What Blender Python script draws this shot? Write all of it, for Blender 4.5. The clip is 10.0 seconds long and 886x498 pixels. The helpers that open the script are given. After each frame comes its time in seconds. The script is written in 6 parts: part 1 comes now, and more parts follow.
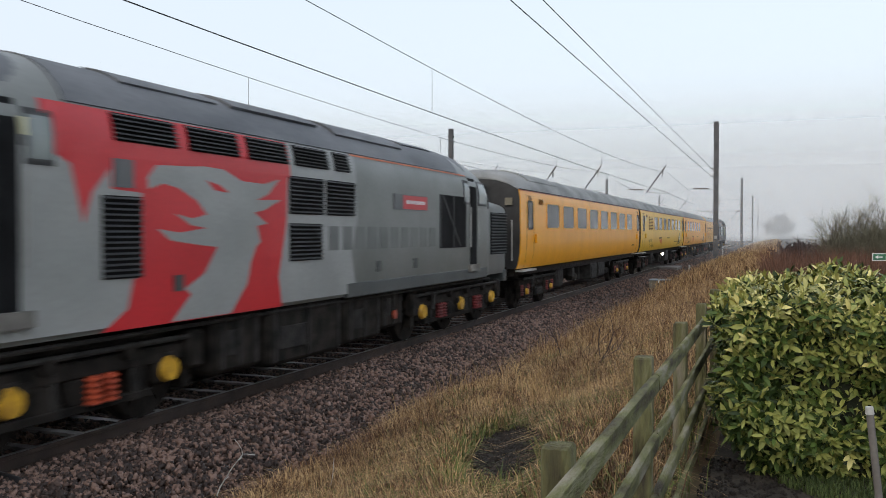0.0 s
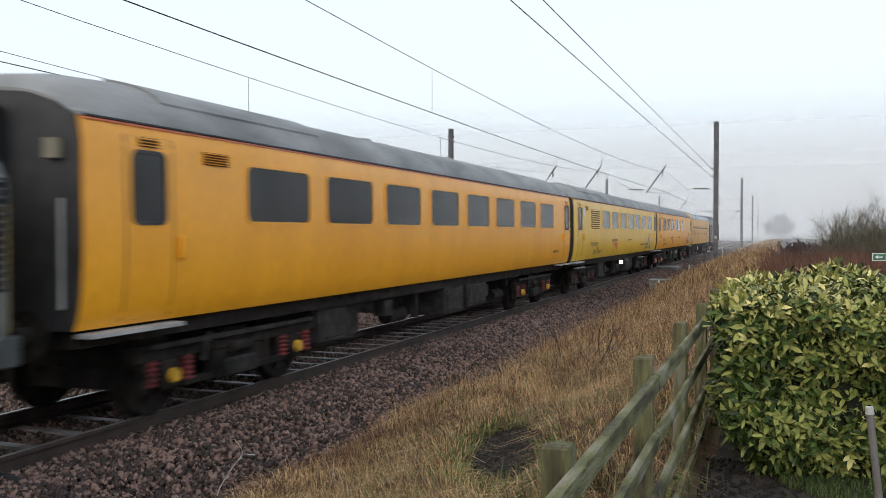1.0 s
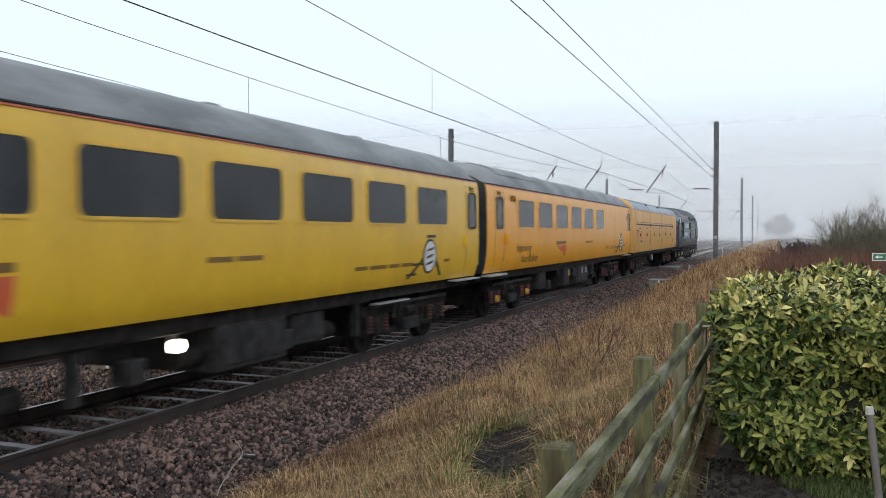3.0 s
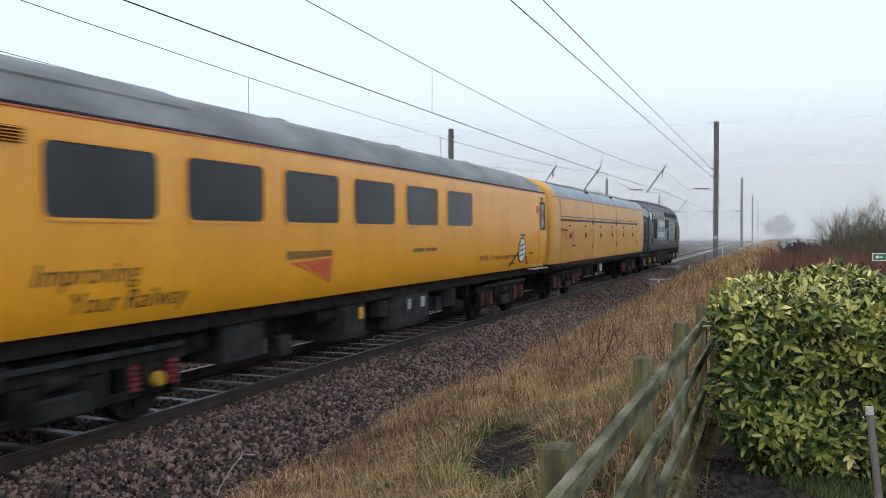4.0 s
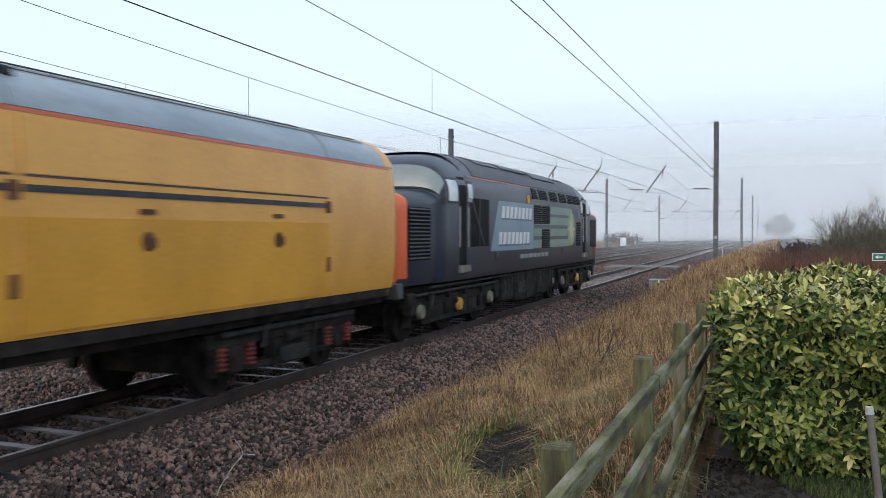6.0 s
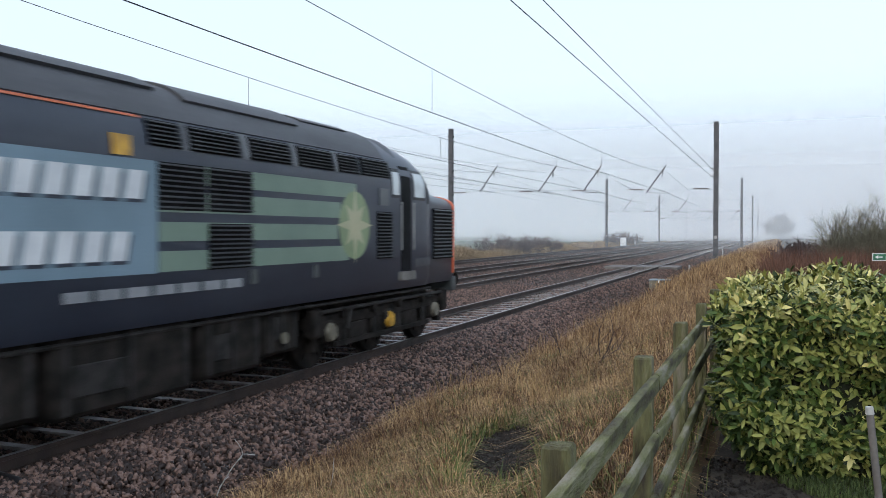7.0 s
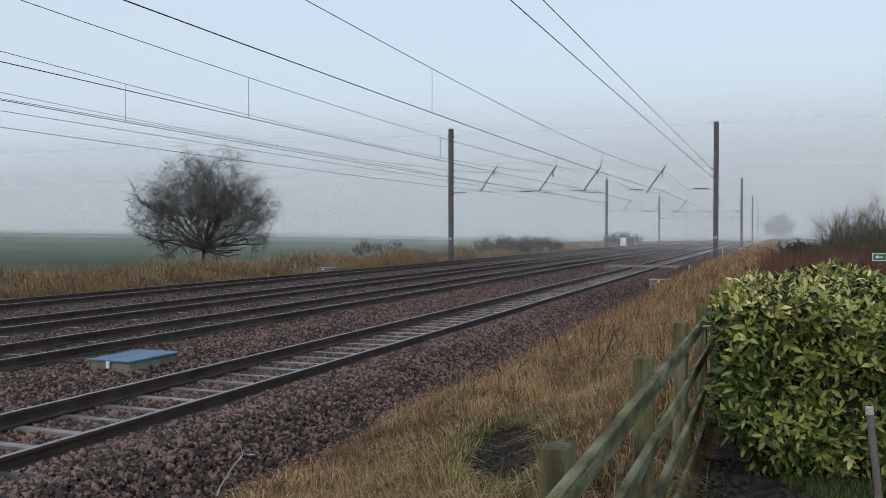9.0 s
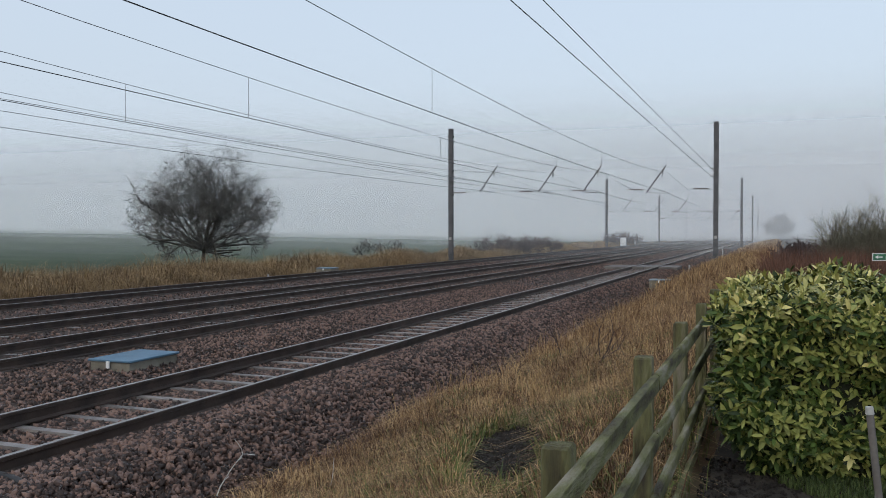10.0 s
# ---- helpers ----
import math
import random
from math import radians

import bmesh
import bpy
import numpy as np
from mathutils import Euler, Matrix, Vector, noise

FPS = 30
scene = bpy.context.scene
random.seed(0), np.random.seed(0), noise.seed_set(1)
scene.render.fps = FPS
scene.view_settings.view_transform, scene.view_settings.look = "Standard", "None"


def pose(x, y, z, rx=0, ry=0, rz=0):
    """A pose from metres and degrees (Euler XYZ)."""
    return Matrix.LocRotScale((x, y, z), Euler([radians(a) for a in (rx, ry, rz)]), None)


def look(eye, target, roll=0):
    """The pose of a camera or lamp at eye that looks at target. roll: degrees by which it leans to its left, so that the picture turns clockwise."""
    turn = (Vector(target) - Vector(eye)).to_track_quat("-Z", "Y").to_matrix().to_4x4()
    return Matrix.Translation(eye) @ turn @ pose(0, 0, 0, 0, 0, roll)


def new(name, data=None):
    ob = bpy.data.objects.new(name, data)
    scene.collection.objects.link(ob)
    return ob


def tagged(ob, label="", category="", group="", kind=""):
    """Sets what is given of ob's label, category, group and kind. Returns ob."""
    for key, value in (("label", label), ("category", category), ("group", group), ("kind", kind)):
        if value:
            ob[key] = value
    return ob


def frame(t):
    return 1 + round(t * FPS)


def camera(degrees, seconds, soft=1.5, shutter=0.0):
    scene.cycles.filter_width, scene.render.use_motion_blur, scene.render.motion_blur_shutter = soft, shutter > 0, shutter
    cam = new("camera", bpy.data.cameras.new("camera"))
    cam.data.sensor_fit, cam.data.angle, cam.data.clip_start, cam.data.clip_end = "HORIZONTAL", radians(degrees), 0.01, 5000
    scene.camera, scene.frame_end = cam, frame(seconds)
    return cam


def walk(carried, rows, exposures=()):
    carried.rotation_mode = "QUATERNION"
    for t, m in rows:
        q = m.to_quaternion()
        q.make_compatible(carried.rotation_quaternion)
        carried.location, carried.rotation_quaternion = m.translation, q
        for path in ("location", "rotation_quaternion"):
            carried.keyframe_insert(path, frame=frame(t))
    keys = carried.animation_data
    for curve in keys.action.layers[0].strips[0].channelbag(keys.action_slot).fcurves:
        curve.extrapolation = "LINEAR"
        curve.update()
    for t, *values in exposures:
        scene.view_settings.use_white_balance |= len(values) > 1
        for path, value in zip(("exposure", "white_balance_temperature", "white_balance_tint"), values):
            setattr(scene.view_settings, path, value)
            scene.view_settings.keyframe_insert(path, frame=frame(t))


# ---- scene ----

# World: x across the line (0 = centre of the near track, garden at +x), y along the line, z = 0 at rail top.
EYE = (7.16, 0.0, 1.99)
cam = camera(54.0, 10.0, soft=0.9, shutter=0.28)
CAM_POSE = pose(*EYE, 88.92, 0, 20.9)
walk(cam, [(0.0, CAM_POSE), (10.0, CAM_POSE)],
     exposures=[(0.0, 0.12, 6500, 10), (0.5, 0.2, 6490, 10), (1.0, 0.3, 6460, 10), (2.5, 0.29, 6320, 10), (5.0, 0.25, 6080, 10), (7.0, 0.28, 5970, 9), (7.7, 0.24, 5950, 9), (8.5, -0.1, 6080, 9), (10.0, -0.24, 6130, 9)])

# ---- light: thick overcast with fog ----
SUN_EL, SUN_ROT = radians(38), radians(200)
world = bpy.data.worlds.new("overcast")
scene.world = world
world.use_nodes = True
wn, wl = world.node_tree.nodes, world.node_tree.links
wn.clear()
w_out = wn.new("ShaderNodeOutputWorld")
w_sky = wn.new("ShaderNodeTexSky")
w_sky.sky_type, w_sky.sun_disc = "NISHITA", False
w_sky.sun_elevation, w_sky.sun_rotation = SUN_EL, SUN_ROT
w_sky.dust_density, w_sky.air_density = 6.0, 1.5
w_b1 = wn.new("ShaderNodeBackground")
w_b1.inputs["Strength"].default_value = 0.05
w_b2 = wn.new("ShaderNodeBackground")
w_b2.inputs["Color"].default_value = (0.59, 0.65, 0.73, 1)
w_b2.inputs["Strength"].default_value = 1.08
w_add = wn.new("ShaderNodeAddShader")
wl.new(w_sky.outputs[0], w_b1.inputs["Color"])
wl.new(w_b1.outputs[0], w_add.inputs[0])
wl.new(w_b2.outputs[0], w_add.inputs[1])
wl.new(w_add.outputs[0], w_out.inputs["Surface"])
sun = new("sun", bpy.data.lights.new("sun", "SUN"))
sun.data.energy, sun.data.angle, sun.data.color = 0.35, radians(35), (1.0, 0.97, 0.92)
sun.matrix_world = look((30, -40, 40), (0, 10, 0))

# ---- materials ----


def surf(name, c1, c2, scale=4.0, rough=0.6, bump=0.0, metal=0.0, fine=60.0, c3=None, spec=0.5, per_object=0.0, island=0.0, stretch=(1, 1, 1), coords="Object", detail=4.0):
    """A procedural surface: two colours mixed by a coarse noise, worn by a fine one, with relief."""
    m = bpy.data.materials.new(name)
    m.use_nodes = True
    n, l = m.node_tree.nodes, m.node_tree.links
    b = n["Principled BSDF"]
    tc = n.new("ShaderNodeTexCoord")
    mp = n.new("ShaderNodeMapping")
    mp.inputs["Scale"].default_value = stretch
    l.new(tc.outputs[coords], mp.inputs[0])
    t1 = n.new("ShaderNodeTexNoise")
    t1.inputs["Scale"].default_value, t1.inputs["Detail"].default_value = scale, detail
    t2 = n.new("ShaderNodeTexNoise")
    t2.inputs["Scale"].default_value, t2.inputs["Detail"].default_value = fine, 3.0
    l.new(mp.outputs[0], t1.inputs["Vector"])
    l.new(mp.outputs[0], t2.inputs["Vector"])
    r = n.new("ShaderNodeValToRGB")
    r.color_ramp.elements[0].position, r.color_ramp.elements[1].position = 0.33, 0.67
    r.color_ramp.elements[0].color, r.color_ramp.elements[1].color = (*c1, 1), (*c2, 1)
    if c3:
        e = r.color_ramp.elements.new(0.5)
        e.color = (*c3, 1)
    fac = t1.outputs["Fac"]
    if island or per_object:
        src = n.new("ShaderNodeNewGeometry").outputs["Random Per Island"] if island else n.new("ShaderNodeObjectInfo").outputs["Random"]
        mx = n.new("ShaderNodeMath")
        mx.operation = "MULTIPLY_ADD"
        l.new(src, mx.inputs[0])
        mx.inputs[1].default_value = island or per_object
        sb = n.new("ShaderNodeMath")
        sb.operation = "SUBTRACT"
        l.new(fac, sb.inputs[0])
        sb.inputs[1].default_value = (island or per_object) / 2
        l.new(sb.outputs[0], mx.inputs[2])
        fac = mx.outputs[0]
    l.new(fac, r.inputs[0])
    hs = n.new("ShaderNodeHueSaturation")
    mr = n.new("ShaderNodeMapRange")
    mr.inputs["To Min"].default_value, mr.inputs["To Max"].default_value = 0.82, 1.18
    l.new(t2.outputs["Fac"], mr.inputs["Value"])
    l.new(mr.outputs[0], hs.inputs["Value"])
    l.new(r.outputs[0], hs.inputs["Color"])
    l.new(hs.outputs[0], b.inputs["Base Color"])
    b.inputs["Roughness"].default_value, b.inputs["Metallic"].default_value = rough, metal
    b.inputs["Specular IOR Level"].default_value = spec
    if bump:
        bp = n.new("ShaderNodeBump")
        bp.inputs["Strength"].default_value, bp.inputs["Distance"].default_value = bump, 0.02
        l.new(t2.outputs["Fac"], bp.inputs["Height"])
        l.new(bp.outputs[0], b.inputs["Normal"])
    return m


def glow(name, col, power):
    m = bpy.data.materials.new(name)
    m.use_nodes = True
    b = m.node_tree.nodes["Principled BSDF"]
    b.inputs["Base Color"].default_value = (*col, 1)
    b.inputs["Emission Color"].default_value = (*col, 1)
    b.inputs["Emission Strength"].default_value = power
    return m


def mist_material(name, opacity, top):
    """Thin fog: mostly clear, scattering white, thinning out with height."""
    m = bpy.data.materials.new(name)
    m.use_nodes = True
    n, l = m.node_tree.nodes, m.node_tree.links
    n.clear()
    out = n.new("ShaderNodeOutputMaterial")
    tc = n.new("ShaderNodeTexCoord")
    sep = n.new("ShaderNodeSeparateXYZ")
    l.new(tc.outputs["Object"], sep.inputs[0])
    mr = n.new("ShaderNodeMapRange")
    mr.interpolation_type = "SMOOTHSTEP"
    mr.inputs["From Min"].default_value, mr.inputs["From Max"].default_value = top * 0.05, top
    mr.inputs["To Min"].default_value, mr.inputs["To Max"].default_value = opacity, 0.0
    l.new(sep.outputs["Z"], mr.inputs["Value"])
    tr, df, tl = n.new("ShaderNodeBsdfTransparent"), n.new("ShaderNodeBsdfDiffuse"), n.new("ShaderNodeBsdfTranslucent")
    for s in (df, tl):
        s.inputs["Color"].default_value = (0.93, 0.955, 0.97, 1)
    half, mix = n.new("ShaderNodeMixShader"), n.new("ShaderNodeMixShader")
    l.new(df.outputs[0], half.inputs[1])
    l.new(tl.outputs[0], half.inputs[2])
    l.new(mr.outputs[0], mix.inputs[0])
    l.new(tr.outputs[0], mix.inputs[1])
    l.new(half.outputs[0], mix.inputs[2])
    l.new(mix.outputs[0], out.inputs["Surface"])
    return m


M_EARTH = surf("field_soil", (0.04, 0.026, 0.014), (0.1, 0.062, 0.03), 0.8, 0.95, 0.6, fine=14, c3=(0.085, 0.06, 0.03))
M_BALLAST = surf("ballast_bed", (0.016, 0.0105, 0.0085), (0.075, 0.049, 0.039), 16.0, 0.9, 1.0, fine=34)
M_STONE = surf("ballast_stone", (0.027, 0.0158, 0.0122), (0.2, 0.124, 0.096), 3.0, 0.66, 0.3, fine=40, island=0.85, c3=(0.074, 0.043, 0.0325))
M_RAIL = surf("rail_rust", (0.022, 0.0145, 0.0115), (0.052, 0.034, 0.026), 3.0, 0.7, 0.3)
M_RAILTOP = surf("rail_head_steel", (0.22, 0.205, 0.195), (0.32, 0.305, 0.29), 6.0, 0.45, 0.0, metal=0.7)
M_SLEEPER = surf("sleeper_concrete", (0.11, 0.097, 0.09), (0.225, 0.203, 0.19), 5.0, 0.42, 0.15, per_object=0.3)
M_MAST = surf("mast_steel", (0.05, 0.05, 0.055), (0.09, 0.09, 0.095), 2.0, 0.7, 0.2)
M_STEP = surf("pale_metal", (0.27, 0.27, 0.26), (0.4, 0.4, 0.385), 4.0, 0.5, 0.1)
M_WIRE = surf("wire_dark", (0.04, 0.042, 0.045), (0.06, 0.06, 0.062), 2.0, 0.7)
M_INSUL = surf("insulator_brown", (0.05, 0.035, 0.03), (0.08, 0.06, 0.05), 5.0, 0.4)
M_AMBER = surf("amber_paint", (0.745, 0.32, 0.014), (0.83, 0.37, 0.016), 1.6, 0.34, 0.03, fine=22, stretch=(1, 1, 0.3))
M_YELLOW = surf("yellow_paint", (0.66, 0.385, 0.024), (0.75, 0.45, 0.028), 1.6, 0.34, 0.03, fine=22, stretch=(1, 1, 0.3))
M_ROOF = surf("roof_grey", (0.13, 0.134, 0.132), (0.265, 0.268, 0.262), 1.6, 0.65, 0.15, fine=18, stretch=(1, 0.4, 1))
M_UNDER = surf("underframe_grime", (0.0085, 0.0078, 0.0072), (0.032, 0.027, 0.023), 5.0, 0.85, 0.3, spec=0.15)
M_GLASS = surf("tinted_window", (0.024, 0.025, 0.026), (0.046, 0.048, 0.048), 0.6, 0.1, 0.0, spec=0.2)
M_TRIM = surf("black_gangway", (0.012, 0.013, 0.014), (0.03, 0.03, 0.032), 4.0, 0.6, 0.2)
M_GREY = surf("loco_grey", (0.125, 0.134, 0.128), (0.18, 0.19, 0.182), 0.8, 0.4, 0.04, fine=22)
M_BLUE = surf("loco_blue", (0.014, 0.0205, 0.036), (0.025, 0.033, 0.05), 0.9, 0.38, 0.04, fine=22)
M_LEAF = surf("laurel_leaf", (0.025, 0.045, 0.008), (0.21, 0.22, 0.055), 3.0, 0.4, 0.1, fine=30, per_object=0.7, spec=0.25, c3=(0.07, 0.105, 0.018))
M_WOOD = surf("mossy_fence_wood", (0.035, 0.027, 0.016), (0.23, 0.21, 0.16), 11.0, 0.9, 0.9, fine=80, stretch=(1, 0.22, 1), c3=(0.12, 0.122, 0.042), detail=10)
M_POST = surf("mossy_post_wood", (0.035, 0.027, 0.016), (0.2, 0.18, 0.13), 11.0, 0.9, 0.9, fine=80, stretch=(1, 1, 0.22), c3=(0.11, 0.108, 0.045), detail=10)

# ---- mesh helpers ----


def mesh_object(name, verts, faces, material, parent=None, smooth=False):
    me = bpy.data.meshes.new(name)
    me.from_pydata([tuple(v) for v in verts], [], [tuple(f) for f in faces])
    me.materials.append(material)
    if smooth:
        me.polygons.foreach_set("use_smooth", [True] * len(me.polygons))
    me.update()
    ob = new(name, me)
    if parent:
        ob.parent = parent
    return ob


def big_mesh(name, verts, faces, material, smooth=False):
    """A large mesh from arrays: verts (n, 3), faces (m, 3 or 4)."""
    me = bpy.data.meshes.new(name)
    k = faces.shape[1]
    me.vertices.add(len(verts))
    me.vertices.foreach_set("co", np.asarray(verts, np.float32).ravel())
    me.loops.add(faces.size)
    me.loops.foreach_set("vertex_index", np.asarray(faces, np.int32).ravel())
    me.polygons.add(len(faces))
    me.polygons.foreach_set("loop_start", np.arange(0, faces.size, k, dtype=np.int32))
    if smooth:
        me.polygons.foreach_set("use_smooth", np.ones(len(faces), bool))
    me.materials.append(material)
    me.update(calc_edges=True)
    return new(name, me)


def part(name, bm, material, parent, label="", smooth=True):
    me = bpy.data.meshes.new(name)
    bmesh.ops.recalc_face_normals(bm, faces=bm.faces)
    if smooth:
        for f in bm.faces:
            f.smooth = True
    bm.to_mesh(me)
    bm.free()
    if smooth:
        me.set_sharp_from_angle(angle=radians(40))
    me.materials.append(material)
    ob = new(name, me)
    ob.parent = parent
    if label:
        tagged(ob, label)
    return ob


def add_box(bm, x0, x1, y0, y1, z0, z1, bevel=0.0):
    vs = [bm.verts.new((x, y, z)) for x in (x0, x1) for y in (y0, y1) for z in (z0, z1)]
    fs = [bm.faces.new([vs[i] for i in q]) for q in ((0, 1, 3, 2), (4, 6, 7, 5), (0, 4, 5, 1), (2, 3, 7, 6), (0, 2, 6, 4), (1, 5, 7, 3))]
    if bevel:
        bmesh.ops.bevel(bm, geom=list({e for f in fs for e in f.edges}), offset=bevel, segments=1, affect="EDGES")
    return bm


def box(x0, x1, y0, y1, z0, z1, bevel=0.0):
    return add_box(bmesh.new(), x0, x1, y0, y1, z0, z1, bevel)


def add_tube(bm, a, b, r0, r1=None, sides=8):
    a, b = Vector(a), Vector(b)
    r1 = r0 if r1 is None else r1
    q = (b - a).to_track_quat("Z", "Y")
    rings = []
    for p, r in ((a, r0), (b, r1)):
        rings.append([bm.verts.new(p + q @ Vector((r * math.cos(2 * math.pi * i / sides), r * math.sin(2 * math.pi * i / sides), 0))) for i in range(sides)])
    for i in range(sides):
        j = (i + 1) % sides
        bm.faces.new((rings[0][i], rings[0][j], rings[1][j], rings[1][i]))
    bm.faces.new(rings[0][::-1])
    bm.faces.new(rings[1])
    return bm


def tube(a, b, r0, r1=None, sides=8):
    return add_tube(bmesh.new(), a, b, r0, r1, sides)


def ribbed(a, b, r0, r1, n, sides=8):
    """One turned piece along a-b with n ribs."""
    a, b = Vector(a), Vector(b)
    q = (b - a).to_track_quat("Z", "Y")
    bm = bmesh.new()
    rows = []
    for i in range(4 * n + 1):
        r = r0 if i % 4 in (1, 2) else r1
        c = a.lerp(b, i / (4 * n))
        rows.append([bm.verts.new(c + q @ Vector((r * math.cos(2 * math.pi * k / sides), r * math.sin(2 * math.pi * k / sides), 0))) for k in range(sides)])
    for u, w in zip(rows[:-1], rows[1:]):
        for k in range(sides):
            bm.faces.new((u[k], u[(k + 1) % sides], w[(k + 1) % sides], w[k]))
    bm.faces.new(rows[0][::-1])
    bm.faces.new(rows[-1])
    return bm


def empty(name, m, label, category, group="", kind=""):
    ob = new(name)
    ob.empty_display_size = 0.2
    ob.matrix_world = m
    return tagged(ob, label, category, group, kind)


def wire(name, pts, radius, material, label, category, kind=""):
    cu = bpy.data.curves.new(name, "CURVE")
    cu.dimensions, cu.bevel_depth, cu.bevel_resolution = "3D", radius, 1
    sp = cu.splines.new("POLY")
    sp.points.add(len(pts) - 1)
    for p, q in zip(sp.points, pts):
        p.co = (*q, 1)
    cu.materials.append(material)
    tmp = bpy.data.objects.new(name, cu)
    me = bpy.data.meshes.new_from_object(tmp)
    me.name = name
    bpy.data.objects.remove(tmp)
    ob = new(name, me)
    return tagged(ob, label, category, "", kind) if label else ob


# ---- ground ----


def ground_z(x, y):
    """Height of the ground across the line."""
    prof = ((-3000, 26.0), (-350, 3.2), (-110, 0.3), (-60, -0.5), (-24, -0.45), (-20, -0.15), (-17.2, -0.45), (-16, -0.75), (1.5, -0.8), (2.3, -0.75), (3.0, -0.5), (4.6, -0.12), (6.0, 0.22), (6.8, 0.34), (9, 0.36), (40, 0.3), (3000, 0.0))
    z = np.interp(x, [p[0] for p in prof], [p[1] for p in prof])
    return z


xs = np.unique(np.concatenate([np.array([-3000, -1500, -700, -350, -180, -110, -75]), np.linspace(-55, -14, 42), np.linspace(-12, 1, 6), np.linspace(1.5, 14, 51), np.array([17, 22, 30, 50, 90, 200, 600, 3000])]))
ys = np.unique(np.concatenate([np.array([-600, -200, -80, -30, -10]), np.linspace(-4, 30, 120), np.linspace(31, 120, 90), np.array([130, 145, 170, 200, 260, 350, 500, 900, 1600, 3000])]))
gx, gy = np.meshgrid(xs, ys, indexing="ij")
gz = ground_z(gx, gy)
rng = np.random.default_rng(3)
soft = (gx > 2.2) & (gx < 6.3) | (gx < -17) & (gx > -60)
gz = gz + np.where(soft, 0.05 * (np.sin(gx * 2.1 + gy * 1.3) + np.sin(gy * 0.7 - gx * 1.7)), 0.0)
gi = np.arange(gx.size).reshape(gx.shape)
gf = np.stack([gi[:-1, :-1], gi[1:, :-1], gi[1:, 1:], gi[:-1, 1:]], -1).reshape(-1, 4)
M_FIELD = surf("winter_crop", (0.024, 0.042, 0.018), (0.042, 0.066, 0.026), 0.05, 0.95, 0.3, fine=4)
M_DIRT = surf("garden_dirt", (0.018, 0.014, 0.01), (0.045, 0.036, 0.026), 3.0, 0.95, 0.7, fine=35)
ground = big_mesh("ground", np.stack([gx, gy, gz], -1).reshape(-1, 3), gf, M_EARTH, True)
ground.data.materials.append(M_FIELD)
ground.data.materials.append(M_DIRT)
fx = gx[:-1, :-1].ravel()
ground.data.polygons.foreach_set("material_index", np.where(fx < -26, 1, np.where((fx > 6.5) & (fx < 16), 2, 0)).astype(np.int32))
tagged(ground, "rough winter ground of earth and grass beside the railway", "ground", kind="structure")

TRACKS = (0.0, -4.9, -8.7, -13.5)
WIRE_LIFT = dict(zip(TRACKS, (0.0, 0.11, 0.18, 0.3)))
ARM_SHIFT = dict(zip(TRACKS, (0.0, 0.12, 0.46, 0.5)))
# ballast bed: cross-section drawn along the line
sec = [(-16.6, -0.8), (-15.5, -0.24), (-12.0, -0.2), (-11.2, -0.28), (-10.2, -0.22), (-3.4, -0.2), (-2.5, -0.15), (-1.6, -0.19), (0.8, -0.2), (0.95, -0.17), (1.6, -0.16), (1.8, -0.22), (2.8, -0.78)]
yb = np.concatenate([np.linspace(-60, 60, 121), np.linspace(62, 600, 80)])
bv = np.array([[x, y, z + 0.02 * math.sin(3.1 * y + 2 * x)] for y in yb for x, z in sec])
ns = len(sec)
bf = np.array([[j * ns + i, j * ns + i + 1, (j + 1) * ns + i + 1, (j + 1) * ns + i] for j in range(len(yb) - 1) for i in range(ns - 1)])
ballast = big_mesh("ballast_bed", bv, bf, M_BALLAST, True)
tagged(ballast, "bed of brown crushed stone ballast under four tracks", "ballast", kind="structure")

# rails
RAIL = [(-0.07, -0.165), (0.07, -0.165), (0.07, -0.15), (0.012, -0.13), (0.012, -0.045), (0.036, -0.035), (0.036, -0.006), (0.028, 0.0), (-0.028, 0.0), (-0.036, -0.006), (-0.036, -0.035), (-0.012, -0.045), (-0.012, -0.13), (-0.07, -0.15)]


def rail(xc):
    y0, y1, k = -60.0, 560.0, len(RAIL)
    vs = [(xc + x, y, z) for y in (y0, y1) for x, z in RAIL]
    fs = [(i, (i + 1) % k, k + (i + 1) % k, k + i) for i in range(k)] + [tuple(range(k))[::-1], tuple(range(k, 2 * k))]
    ob = mesh_object("rail", vs, fs, M_RAIL)
    ob.data.materials.append(M_RAILTOP)
    ob.data.polygons[7].material_index = 1
    return tagged(ob, "rusty steel running rail with a worn bright head", "rail", "rails", "structure")


for tx in TRACKS:
    for side in (-0.7525, 0.7525):
        rail(tx + side)

# ---- overhead line ----
MAST_Y = (-0.3, 65.7, 135.0, 200.5, 264.6, 324.0)
NEAR_MAST_X, FAR_MAST_X = 3.16, -17.24


